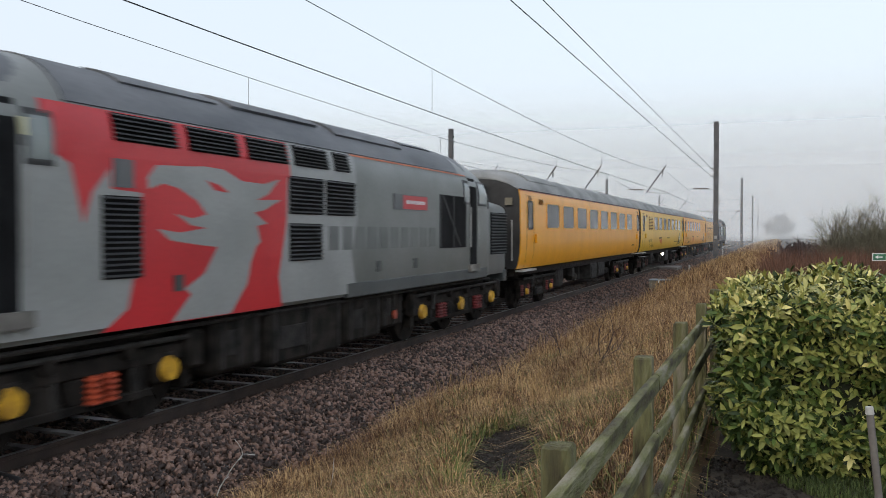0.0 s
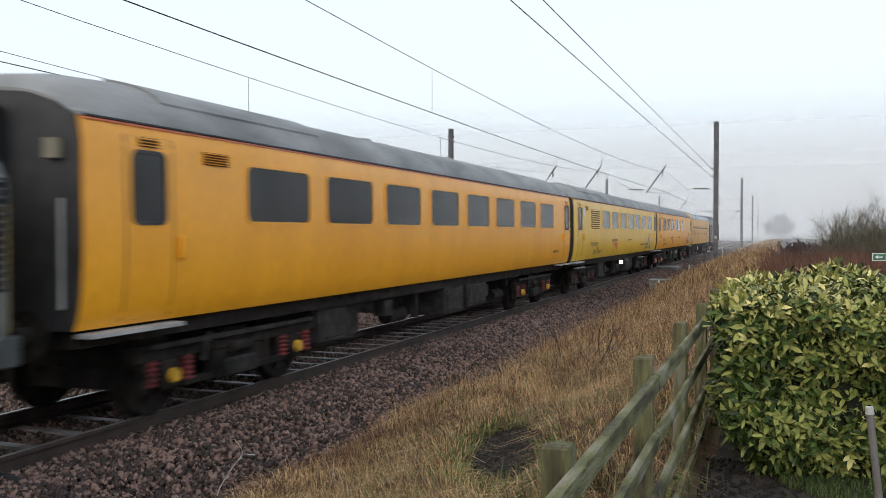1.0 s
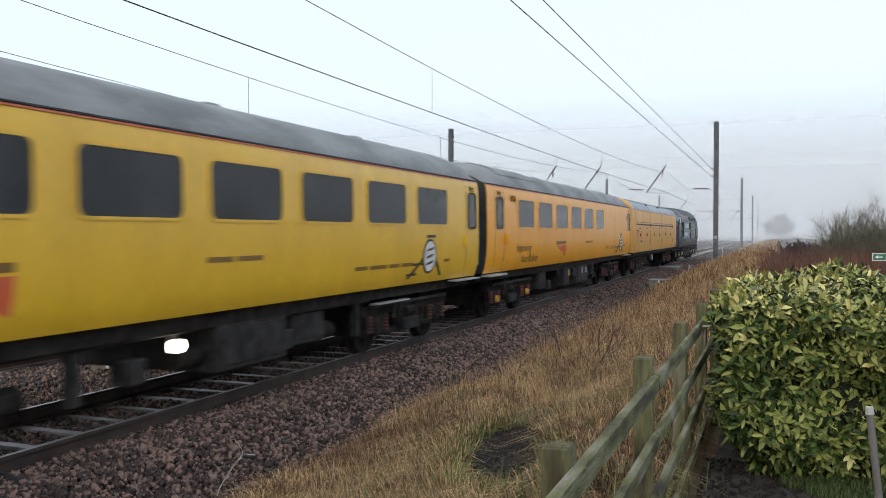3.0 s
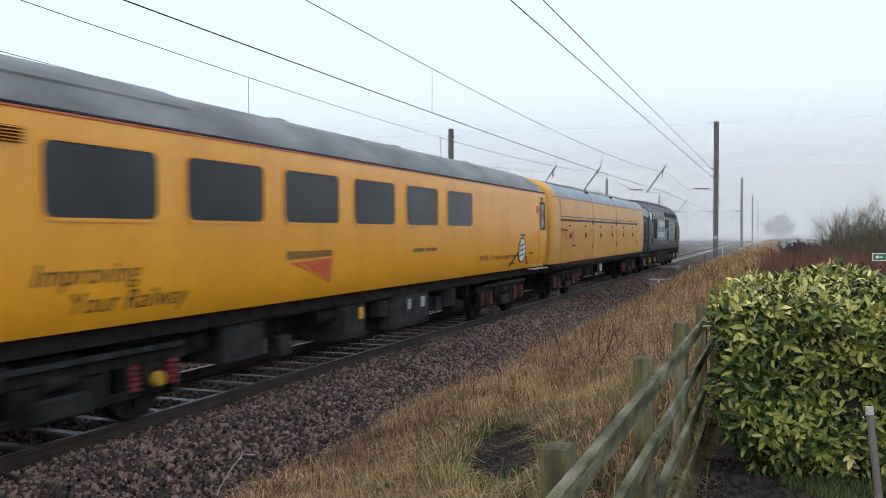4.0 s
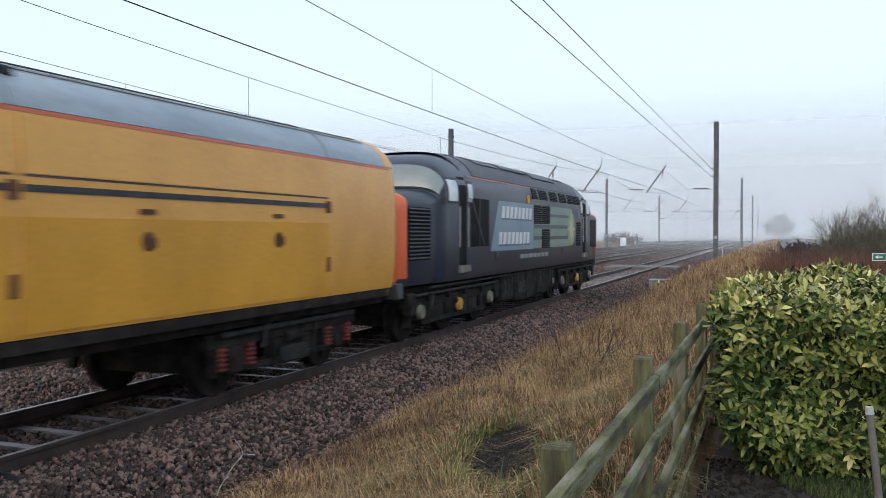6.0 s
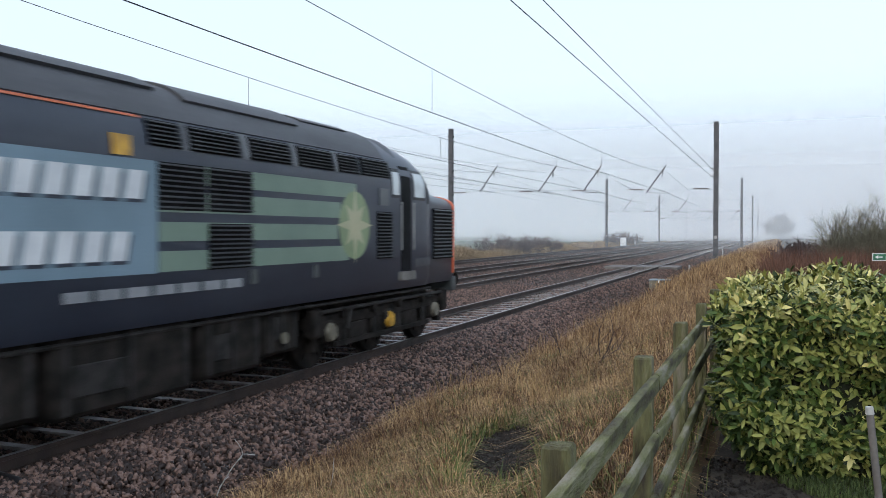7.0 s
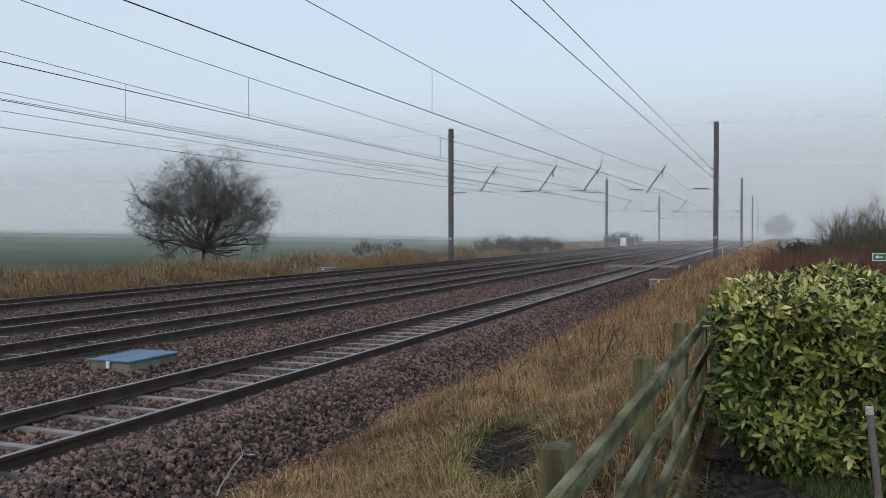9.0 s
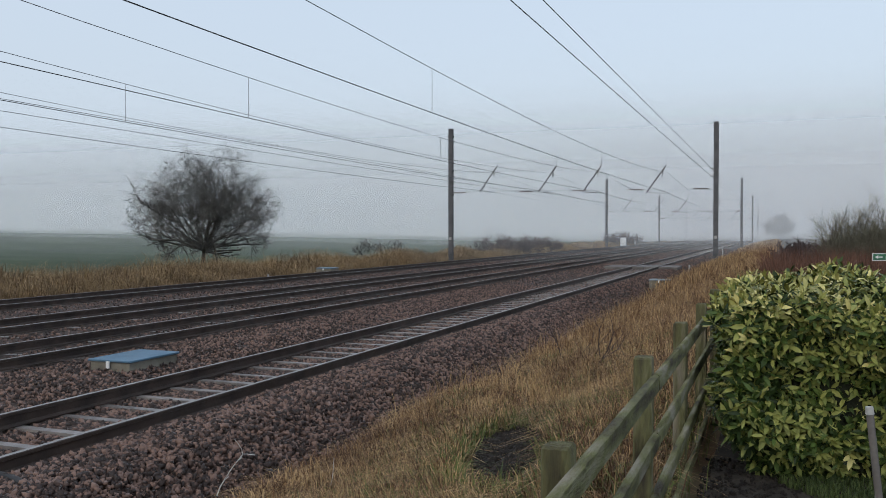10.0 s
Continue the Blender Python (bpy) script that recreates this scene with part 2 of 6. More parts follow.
def mast(x, y, top, base):
    ob = empty("catenary_mast", pose(x, y, base), "tall dark steel catenary mast standing beside the tracks", "mast", "catenary masts")
    h = top - base
    bm = box(-0.17, 0.17, -0.15, -0.13, 0, h)
    add_box(bm, -0.17, 0.17, 0.13, 0.15, 0, h)
    add_box(bm, -0.012, 0.012, -0.13, 0.13, 0, h)
    part("column", bm, M_MAST, ob)
    part("cap_plate", box(-0.2, 0.2, -0.18, 0.18, h, h + 0.03), M_MAST, ob)
    part("foundation", box(-0.35, 0.35, -0.35, 0.35, -0.3, 0.12, 0.03), M_SLEEPER, ob, "weathered concrete foundation block")
    s = -1 if x > 0 else 1
    part("number_bar", box(-0.1, 0.1, -0.162, -0.152, 1.9, 2.12), M_STEP, ob, "small pale number plate")
    for zz in (5.05, 6.95, 9.7):
        part("span_clamp", box(-0.19, 0.19, -0.17, 0.17, zz - base - 0.06, zz - base + 0.06, 0.01), M_MAST, ob)
    for k, zz in enumerate((6.08, 6.65) if x > 0 else (6.05, 6.45)):
        part("insulator_bracket", tube((s * 0.15, 0, zz - base), (s * 0.42, 0, zz - base), 0.045, 0.03), M_INSUL, ob, "brown insulator on a bracket")
    return ob


def insulator(name, a, b, parent):
    a, b = Vector(a), Vector(b)
    return part(name, ribbed(a, b, 0.06, 0.03, 7), M_INSUL, parent, "brown ribbed insulator")


def sagging(a, b, sag, n=16):
    a, b = Vector(a), Vector(b)
    return [a.lerp(b, i / n) - Vector((0, 0, 4 * sag * (i / n) * (1 - i / n))) for i in range(n + 1)]


def headspan(y):
    ob = empty("headspan", pose(0, y, 0), "headspan of thin wires carrying four contact wires between two masts", "overhead span", "headspans")
    n, f = NEAR_MAST_X - 0.15, FAR_MAST_X + 0.15
    for nm, pts, r in (("span_wire", sagging((n, 0, 9.7), (f, 0, 9.9), 1.5), 0.006),
                       ("upper_cross_wire", sagging((n, 0, 6.85), (f, 0, 7.05), 0.0, 2), 0.006),
                       ("lower_cross_wire", sagging((n, 0, 5.08), (f, 0, 5.35), 0.0, 2), 0.009)):
        w = wire(nm, pts, r, M_WIRE, "", "")
        w.parent = ob
    for x in (n - 0.9, -2.6, -6.8, -11.0, f + 0.6):
        insulator("span_insulator", (x - 0.55, 0, 5.2), (x + 0.55, 0, 5.18), ob)
    for tx in TRACKS:
        ax, up = tx + ARM_SHIFT[tx], WIRE_LIFT[tx]
        part("registration_arm", tube((ax - 0.35, 0, 6.95 + up), (ax - 1.8, 0, 4.93 + up), 0.045, 0.045), M_MAST, ob, "diagonal steel registration arm")
        part("steady_arm", tube((ax - 1.8, 0, 4.97 + up), (tx - 0.1, 0, 4.86 + up), 0.024), M_MAST, ob)
        insulator("arm_insulator", (ax - 0.35, 0, 6.95 + up), (ax - 0.72, 0, 6.42 + up), ob)
        insulator("hanger_insulator", (ax - 0.62, 0, 6.5 + up), (ax - 0.62, 0, 6.05 + up), ob)
        part("hanger", tube((ax - 0.35, 0, 6.95 + up), (ax - 0.35, 0, 8.3 + up), 0.012, sides=4), M_WIRE, ob)
    return ob


for i, my in enumerate(MAST_Y):
    if i:
        mast(NEAR_MAST_X - (0.6 if i > 1 else 0.0), my, 9.95, -0.35)
        headspan(my)
        mast(FAR_MAST_X, my, 10.3, -0.5)


def overhead_line(tx):
    ob = empty("overhead_line", pose(tx, 0, WIRE_LIFT[tx]), "overhead contact wire hung by droppers from a messenger wire", "overhead wire", "overhead lines")
    for a, b in zip(MAST_Y[:-1], MAST_Y[1:]):
        w = wire("messenger_wire", sagging((-0.2, a, 6.38), (-0.1, b, 6.38), 0.8, 20), 0.0075, M_WIRE, "", "")
        w.parent = ob
        w = wire("contact_wire", sagging((-0.2, a, 4.88), (-0.1, b, 4.9), 0.2, 12), 0.009, M_WIRE, "", "")
        w.parent = ob
        for k in range(5):
            y = a + (b - a) * (k + 0.5) / 5 - 1.0
            s = (y - a) / (b - a)
            part("dropper", tube((-0.2 + 0.1 * s, y, 6.38 - 3.2 * s * (1 - s)), (-0.2 + 0.1 * s, y, 4.89 - 0.8 * s * (1 - s)), 0.006, sides=4), M_WIRE, ob)
    return ob


for tx in TRACKS:
    overhead_line(tx)
for wx, zs in ((NEAR_MAST_X - 0.35, (6.08, 6.65)), (FAR_MAST_X + 0.42, (6.05, 6.45))):
    for wz in zs:
        pts = []
        for a, b in zip(MAST_Y[:-1], MAST_Y[1:]):
            pts += sagging((wx, a, wz), (wx, b, wz), 0.03)
        wire("return_wire", pts, 0.01, M_WIRE, "bare return conductor wire strung along the masts", "wire")

# ---- sleepers ----
track = tagged(new("track"), "near railway track on pale concrete sleepers", "track", "", "structure")


def sleeper_mesh():
    bm = bmesh.new()
    pr = [(-1.25, -0.2), (-1.0, -0.168), (-0.5, -0.168), (-0.25, -0.168), (0.25, -0.168), (0.5, -0.168), (1.0, -0.168), (1.25, -0.2)]
    rows = []
    for x, z in pr:
        rows.append([bm.verts.new((x, y, zz)) for y, zz in ((-0.1, -0.4), (-0.062, z), (0.062, z), (0.1, -0.4))])
    for a, b in zip(rows[:-1], rows[1:]):
        for i in range(3):
            bm.faces.new((a[i], b[i], b[i + 1], a[i + 1]))
    bm.faces.new(rows[0])
    bm.faces.new(rows[-1][::-1])
    bmesh.ops.recalc_face_normals(bm, faces=bm.faces)
    me = bpy.data.meshes.new("sleeper")
    bm.to_mesh(me)
    bm.free()
    me.materials.append(M_SLEEPER)
    return me


SLEEPER_STEP = 0.657
SLEEPER = sleeper_mesh()
sv = np.array([v.co[:] for v in SLEEPER.vertices])
sf = [tuple(p.vertices) for p in SLEEPER.polygons]
for i in range(150):
    ob = new("sleeper", SLEEPER)
    ob.parent = track
    ob.location = (random.uniform(-0.015, 0.015), 0.09 + i * SLEEPER_STEP, random.uniform(-0.006, 0.004))
    ob.rotation_euler.z = random.uniform(-0.008, 0.008)
far_v, far_f, base = [], [], 0
for tx in TRACKS:
    for i in range(-20, 260):
        y = 0.09 + i * SLEEPER_STEP
        if tx == 0.0 and 0 <= i < 150:
            continue
        far_v.append(sv + np.array([tx, y, -0.05 if tx else 0.0]))
        far_f += [tuple(base + k for k in f) for f in sf]
        base += len(sv)
rest = mesh_object("sleepers", np.concatenate(far_v), far_f, M_SLEEPER)
tagged(rest, "rows of concrete sleepers half buried in ballast", "sleepers", "", "stuff")


# ---- the train ----
# Each vehicle: origin at rail level under its front end (the end that leads, towards -y); it stretches along +y.


def loft(sections, cap=True):
    """A skin over cross-sections, each a list of points of equal count, open at the foot."""
    bm = bmesh.new()
    rows = [[bm.verts.new(p) for p in s] for s in sections]
    for a, b in zip(rows[:-1], rows[1:]):
        for i in range(len(a) - 1):
            bm.faces.new((a[i], a[i + 1], b[i + 1], b[i]))
        bm.faces.new((a[-1], a[0], b[0], b[-1]))
    if cap:
        bm.faces.new(rows[0][::-1])
        bm.faces.new(rows[-1])
    return bm


def mirrored(half, y):
    """A whole section at y from its right half, foot to crown."""
    return [(x, y, z) for x, z in half] + [(-x, y, z) for x, z in reversed(half) if x > 1e-6]


SIDE = [(1.30, 1.10), (1.345, 1.2), (1.375, 1.33), (1.397, 1.5), (1.408, 1.72), (1.412, 1.98), (1.398, 2.82), (1.378, 2.95), (1.355, 3.04)]
ROOF = [(1.36, 3.045), (1.345, 3.105), (1.32, 3.169), (1.28, 3.232), (1.21, 3.311), (1.13, 3.384), (1.02, 3.447), (0.9, 3.499), (0.75, 3.543), (0.6, 3.579), (0.45, 3.603), (0.3, 3.618), (0.15, 3.627), (0.0, 3.63)]


def side_x(z):
    return float(np.interp(z, [p[1] for p in SIDE], [p[0] for p in SIDE]))


def rounded_outline(y0, y1, z0, z1, r, n=4):
    pts = []
    for cy, cz, a0 in ((y1 - r, z1 - r, 0), (y0 + r, z1 - r, 90), (y0 + r, z0 + r, 180), (y1 - r, z0 + r, 270)):
        for i in range(n + 1):
            a = radians(a0 + 90 * i / n)
            pts.append((cy + r * math.cos(a), cz + r * math.sin(a)))
    return pts


def fine(outline, step=0.12):
    """The same outline with extra points, so that it can follow a curve."""
    out = []
    for (y0, z0), (y1, z1) in zip(outline, outline[1:] + outline[:1]):
        k = max(1, int(abs(z1 - z0) / step))
        out += [(y0 + (y1 - y0) * i / k, z0 + (z1 - z0) * i / k) for i in range(k)]
    return out


def side_panel(outline, proud, thick, s=1, xf=side_x):
    """A thin slab that follows the body side; outline in (y, z)."""
    bm = bmesh.new()
    o = [bm.verts.new((s * (xf(z) + proud), y, z)) for y, z in outline]
    i = [bm.verts.new((s * (xf(z) + proud - thick), y, z)) for y, z in outline]
    n = len(o)
    bm.faces.new(o)
    bm.faces.new(i[::-1])
    for k in range(n):
        bm.faces.new((o[k], i[k], i[(k + 1) % n], o[(k + 1) % n]))
    return bm


def ring_panel(outer, inner, proud, thick, s=1, xf=side_x):
    bm = bmesh.new()
    n = len(outer)
    a = [bm.verts.new((s * (xf(z) + proud), y, z)) for y, z in outer]
    b = [bm.verts.new((s * (xf(z) + proud), y, z)) for y, z in inner]
    c = [bm.verts.new((s * (xf(z) + proud - thick), y, z)) for y, z in inner]
    d = [bm.verts.new((s * (xf(z) + proud - thick), y, z)) for y, z in outer]
    for k in range(n):
        j = (k + 1) % n
        for p, q in ((a, b), (b, c), (d, a)):
            bm.faces.new((p[k], p[j], q[j], q[k]))
    return bm


def coach_window(parent, y0, y1, z0, z1, frame_mat, r=0.09):
    for s in (1, -1):
        w = part("window", side_panel(rounded_outline(y0, y1, z0, z1, r), 0.004, 0.03, s), M_GLASS, parent, "dark tinted window")
        part("window_frame", ring_panel(rounded_outline(y0 - 0.035, y1 + 0.035, z0 - 0.035, z1 + 0.035, r + 0.03), rounded_outline(y0, y1, z0, z1, r), 0.014, 0.03, s), frame_mat, w)


def grille(parent, y0, y1, z0, z1, n, mat_back, mat_slat, s=1, xf=side_x, name="grille", label=""):
    g = part(name, side_panel([(y0, z0), (y1, z0), (y1, z1), (y0, z1)], 0.006, 0.02, s, xf), mat_back, parent, label)
    for i in range(n):
        z = z0 + (z1 - z0) * (i + 0.5) / n
        h = (z1 - z0) / n * 0.28
        bm = bmesh.new()
        q = [(xf(z) + 0.008, z + h), (xf(z) + 0.03, z - h * 0.2), (xf(z) + 0.03, z - h * 0.6), (xf(z) + 0.008, z - h * 0.4)]
        a = [bm.verts.new((s * x, y0, zz)) for x, zz in q]
        b = [bm.verts.new((s * x, y1, zz)) for x, zz in q]
        for k in range(4):
            bm.faces.new((a[k], a[(k + 1) % 4], b[(k + 1) % 4], b[k]))
        bm.faces.new(a[::-1])
        bm.faces.new(b)
        part("slat", bm, mat_slat, g)
    return g


UNDER = random.Random(4)


def clutter(v, y0, y1, n):
    """Air tanks, pipes and brackets slung under the floor."""
    for k in range(n):
        y = y0 + (y1 - y0) * (k + 0.5) / n + UNDER.uniform(-0.2, 0.2)
        x, z = UNDER.uniform(0.95, 1.15), UNDER.uniform(0.45, 0.8)
        if k % 3 == 0:
            part("air_tank", tube((x - 0.15, y - 0.35, z), (x - 0.15, y + 0.35, z), 0.13, 0.13, 12), M_UNDER, v)
        elif k % 3 == 1:
            part("bracket", box(x - 0.1, x, y - 0.06, y + 0.06, z - 0.1, 0.95), M_BOX, v)
        else:
            part("valve_box", box(x - 0.2, x + 0.03, y - 0.15, y + 0.15, z - 0.12, z + 0.15, 0.02), M_BOX, v)
        part("hanger", tube((x - 0.1, y, z), (x - 0.1, y, 0.96), 0.02, sides=5), M_UNDER, v)
    part("air_pipe", tube((1.1, y0, 0.9), (1.1, y1, 0.9), 0.022, sides=6), M_BOX, v)


WHEELS = []


def wheel_mesh(r):
    bm = bmesh.new()
    for s in (-1, 1):
        add_tube(bm, (s * 0.69, 0, 0), (s * 0.82, 0, 0), r, r - 0.01, 24)
        add_tube(bm, (s * 0.67, 0, 0), (s * 0.69, 0, 0), r + 0.03, r + 0.03, 24)
        for k in range(6):
            a = k * math.pi / 3
            add_tube(bm, (s * 0.826, 0.1 * math.cos(a), 0.1 * math.sin(a)), (s * 0.826, (r - 0.12) * math.cos(a), (r - 0.12) * math.sin(a)), 0.025, 0.015, 5)
    add_tube(bm, (-0.95, 0, 0), (0.95, 0, 0), 0.08, 0.08, 10)
    return bm


def bogie(parent, yc, axles, r, width, caps, springs, cap_r=0.085):
    """A bogie with its frame, axleboxes, springs and turning wheelsets."""
    bm = bmesh.new()
    y0, y1 = axles[0] - 0.55, axles[-1] + 0.55
    for s in (-1, 1):
        add_box(bm, s * width - 0.07, s * width + 0.07, y0, y1, 0.62, 0.8, 0.02)
        add_box(bm, s * width - 0.05, s * width + 0.05, (y0 + y1) / 2 - 0.55, (y0 + y1) / 2 + 0.55, 0.36, 0.62, 0.02)
        for ay in axles:
            add_box(bm, s * width - 0.06, s * width + 0.06, ay - 0.42, ay - 0.3, 0.3, 0.64)
            add_box(bm, s * width - 0.06, s * width + 0.06, ay + 0.3, ay + 0.42, 0.3, 0.64)
    add_box(bm, -width, width, y0 + 0.1, y0 + 0.25, 0.55, 0.75)
    add_box(bm, -width, width, y1 - 0.25, y1 - 0.1, 0.55, 0.75)
    add_box(bm, -width, width, (y0 + y1) / 2 - 0.25, (y0 + y1) / 2 + 0.25, 0.5, 0.85)
    bg = part("bogie", bm, M_UNDER, parent, "grimy steel bogie")
    bg.location.y = yc
    part("bolster", box(-0.6, 0.6, y0 + 0.2, y1 - 0.2, 0.3, 0.62), M_UNDER, bg)
    for s in (-1, 1):
        if len(axles) == 3:
            for m in (axles[0] + 1.02, axles[1] + 1.02):
                part("spring_housing", box(*sorted((s * (width - 0.02), s * (width + 0.06))), m - 0.34, m + 0.34, 0.34, 0.66, 0.05), M_UNDER, bg)
        if len(axles) == 2:
            part("step_beam", box(*sorted((s * (width + 0.08), s * (width + 0.14))), y0 + 0.15, y1 - 0.15, 0.76, 0.82, 0.01), M_BOX, bg)
            if springs is M_RUSTSPRING:
                part("footboard", box(*sorted((s * (width + 0.08), s * (width + 0.24))), y0 + 0.2, y0 + 1.5, 0.824, 0.85, 0.006), M_STEP, bg, "worn pale metal footboard")
            part("hanger_block", box(*sorted((s * (width + 0.06), s * (width + 0.13))), -0.35, 0.35, 0.28, 0.5, 0.03), M_BOX, bg)
            for hy in (-0.5, 0.5):
                part("swing_link", tube((s * (width + 0.1), hy, 0.3), (s * (width + 0.1), hy * 1.12, 0.74), 0.03, sides=6), M_UNDER, bg)
        else:
            part("brake_pipe", tube((s * (width + 0.12), y0 + 0.1, 0.86), (s * (width + 0.12), y1 - 0.1, 0.86), 0.03, sides=8), M_BOX, bg)
            for hy in (y0 + 0.12, y1 - 0.12):
                part("sandbox", box(*sorted((s * (width - 0.02), s * (width + 0.16))), hy - 0.14, hy + 0.14, 0.5, 0.92, 0.04), M_UNDER, bg)
            for hy in (axles[0] + 0.5, axles[1] - 0.5, axles[1] + 0.5, axles[2] - 0.5):
                part("brake_hanger", tube((s * (width + 0.04), hy, 0.88), (s * (width + 0.04), hy + 0.06, 0.3), 0.035, 0.05, 6), M_BOX, bg)
                part("brake_actuator", tube((s * (width + 0.03), hy - 0.1, 0.8), (s * (width + 0.15), hy - 0.1, 0.8), 0.09, 0.075, 12), M_UNDER, bg)
        part("damper", tube((s * (width + 0.12), axles[0] + 0.5, 0.55), (s * (width + 0.12), axles[0] + 0.62, 0.86), 0.035, sides=8), M_BOX, bg)
        part("brake_cylinder", tube((s * (width + 0.06), -0.2, 0.62), (s * (width + 0.06), 0.2, 0.62), 0.08, 0.08, 10), M_UNDER, bg)
        part("equaliser", box(*sorted((s * (width + 0.0), s * (width + 0.08))), axles[0] + 0.2, axles[-1] - 0.2, 0.3, 0.38, 0.01), M_UNDER, bg)
    for i, ay in enumerate(axles):
        ws = part("wheelset", wheel_mesh(r), M_UNDER, bg, "dirty steel wheelset")
        ws.location = (0, ay, r)
        WHEELS.append((ws, ay, r))
        for s in (1, -1):
            part("axlebox", box(s * width - 0.1, s * width + 0.1, ay - 0.16, ay + 0.16, r - 0.16, r + 0.18, 0.04), M_UNDER, bg)
            if caps[i]:
                part("axlebox_cover", tube((s * (width + 0.1), ay, r), (s * (width + 0.16), ay, r), cap_r, cap_r * 0.85, 16), caps[i], bg, "round painted axlebox cover")
            if springs:
                if len(axles) == 3 and i == 1:
                    continue
                for dy in ((-0.3, 0.3) if len(axles) == 2 else (0.86, 1.08) if i == 0 else (-1.08, -0.86)):
                    part("coil_spring", ribbed((s * (width + (0.04 if len(axles) == 2 else 0.1)), ay + dy, 0.36), (s * (width + (0.04 if len(axles) == 2 else 0.1)), ay + dy, 0.64), 0.085, 0.06, 5, 10), springs, bg, "red painted coil spring")
    return bg


def buffers(parent, y, s, head=M_UNDER, length=0.4):
    for x in (-0.87, 0.87):
        bm = tube((x, y, 1.05), (x, y + s * length, 1.05), 0.1, 0.08, 12)
        add_tube(bm, (x, y + s * length, 1.05), (x, y + s * (length + 0.05), 1.05), 0.24, 0.23, 16)
        part("buffer", bm, head, parent)
    part("coupling", tube((0, y, 1.0), (0, y + s * length * 0.75, 0.95), 0.06), M_UNDER, parent)


def coach(name, length, paint, windows, label, vents=(), equipment=(), covers=(None, None), springs=(None, None)):
    v = empty(name, pose(0, 0, 0), label, "railway coach", "coaches of the train")
    half = SIDE
    body = part("body", loft([mirrored(half + [(1.2, 3.05), (0.0, 3.08)], y) for y in (0.0, length * 0.5, length)]), paint, v)
    # roof with rounded, drooping ends
    secs = []
    for y, k, dz in ((0.0, 0.9, -0.26), (0.08, 0.94, -0.17), (0.25, 0.972, -0.1), (0.6, 0.99, -0.04), (1.3, 1.0, 0.0), (length - 1.3, 1.0, 0.0), (length - 0.6, 0.99, -0.04), (length - 0.25, 0.972, -0.1), (length - 0.08, 0.94, -0.17), (length, 0.9, -0.26)):
        secs.append(mirrored([(x * (k if i > 1 else 1.0), z + dz * (0 if i == 0 else (z - 3.045) / 0.58)) for i, (x, z) in enumerate(ROOF)], y))
    part("roof", loft(secs), M_ROOF, v, "dull grey steel roof", smooth=True)
    for k in range(9):
        ry = 1.6 + k * (length - 3.2) / 8
        part("roof_vent", box(-0.16 + 0.3 * (k % 2), 0.16 + 0.3 * (k % 2), ry - 0.16, ry + 0.16, 3.58, 3.65, 0.03), M_ROOF, v)
    part("roof_hatch", loft([[(x * 1.0, y, z + dz) for dz, pts in ((0.028, ROOF[4:11]), (0.0, ROOF[10:3:-1])) for x, z in pts] for y in (1.3, 4.6)]), M_ROOF, v, "raised roof panel")
    for s in (1, -1):
        part("cantrail_stripe", side_panel([(0.02, 3.018), (length - 0.02, 3.018), (length - 0.02, 3.04), (0.02, 3.04)], 0.012, 0.02, s), M_REDLINE, v, "thin orange-red cantrail stripe")
        part("rain_gutter", tube((s * 1.365, 0.05, 3.055), (s * 1.365, length - 0.05, 3.055), 0.014, sides=5), M_TRIM, v)
        for dy in (0.0, length):
            e = 1 if dy == 0 else -1
            part("step_board", box(min(s * 1.25, s * 1.45), max(s * 1.25, s * 1.45), dy + e * 0.35 - 0.3, dy + e * 0.35 + 1.0 * e if e > 0 else dy + 0.3 - 0.65, 1.03, 1.07) if e > 0 else box(min(s * 1.25, s * 1.45), max(s * 1.25, s * 1.45), length - 1.4, length - 0.02, 1.045, 1.07), M_STEP, v, "pale metal footboard")
    # black ends with gangway
    for y, e in ((0.0, -1), (length, 1)):
        yy = sorted((y + e * 0.003, y + e * 0.03))
        part("end_panel", loft([mirrored([(p[0] * 0.985, p[1]) for p in SIDE] + [(1.14, 3.16), (0.78, 3.28), (0.0, 3.35)], t) for t in yy]), M_TRIM, v, "black painted coach end")
        gy = sorted((y + e * 0.03, y + e * 0.32))
        part("gangway", box(-0.52, 0.52, gy[0], gy[1], 1.15, 3.2, 0.06), M_TRIM, v, "black rubber gangway bellows")
        buffers(v, y + e * 0.03, e)
        for s in (1, -1):
            part("end_handrail", tube((s * 1.2, y + e * 0.06, 1.3), (s * 1.2, y + e * 0.06, 2.3), 0.018, sides=6), M_STEP, v, "pale steel handrail")
            part("end_lamp", box(s * 1.12 - 0.09, s * 1.12 + 0.09, *sorted((y + e * 0.03, y + e * 0.09)), 2.66, 2.84), M_CAPW, v)
    part("solebar", box(-1.2, 1.2, 0.1, length - 0.1, 0.92, 1.11), M_UNDER, v)
    for a, b, z0, z1 in windows:
        coach_window(v, a, b, z0, z1, paint)
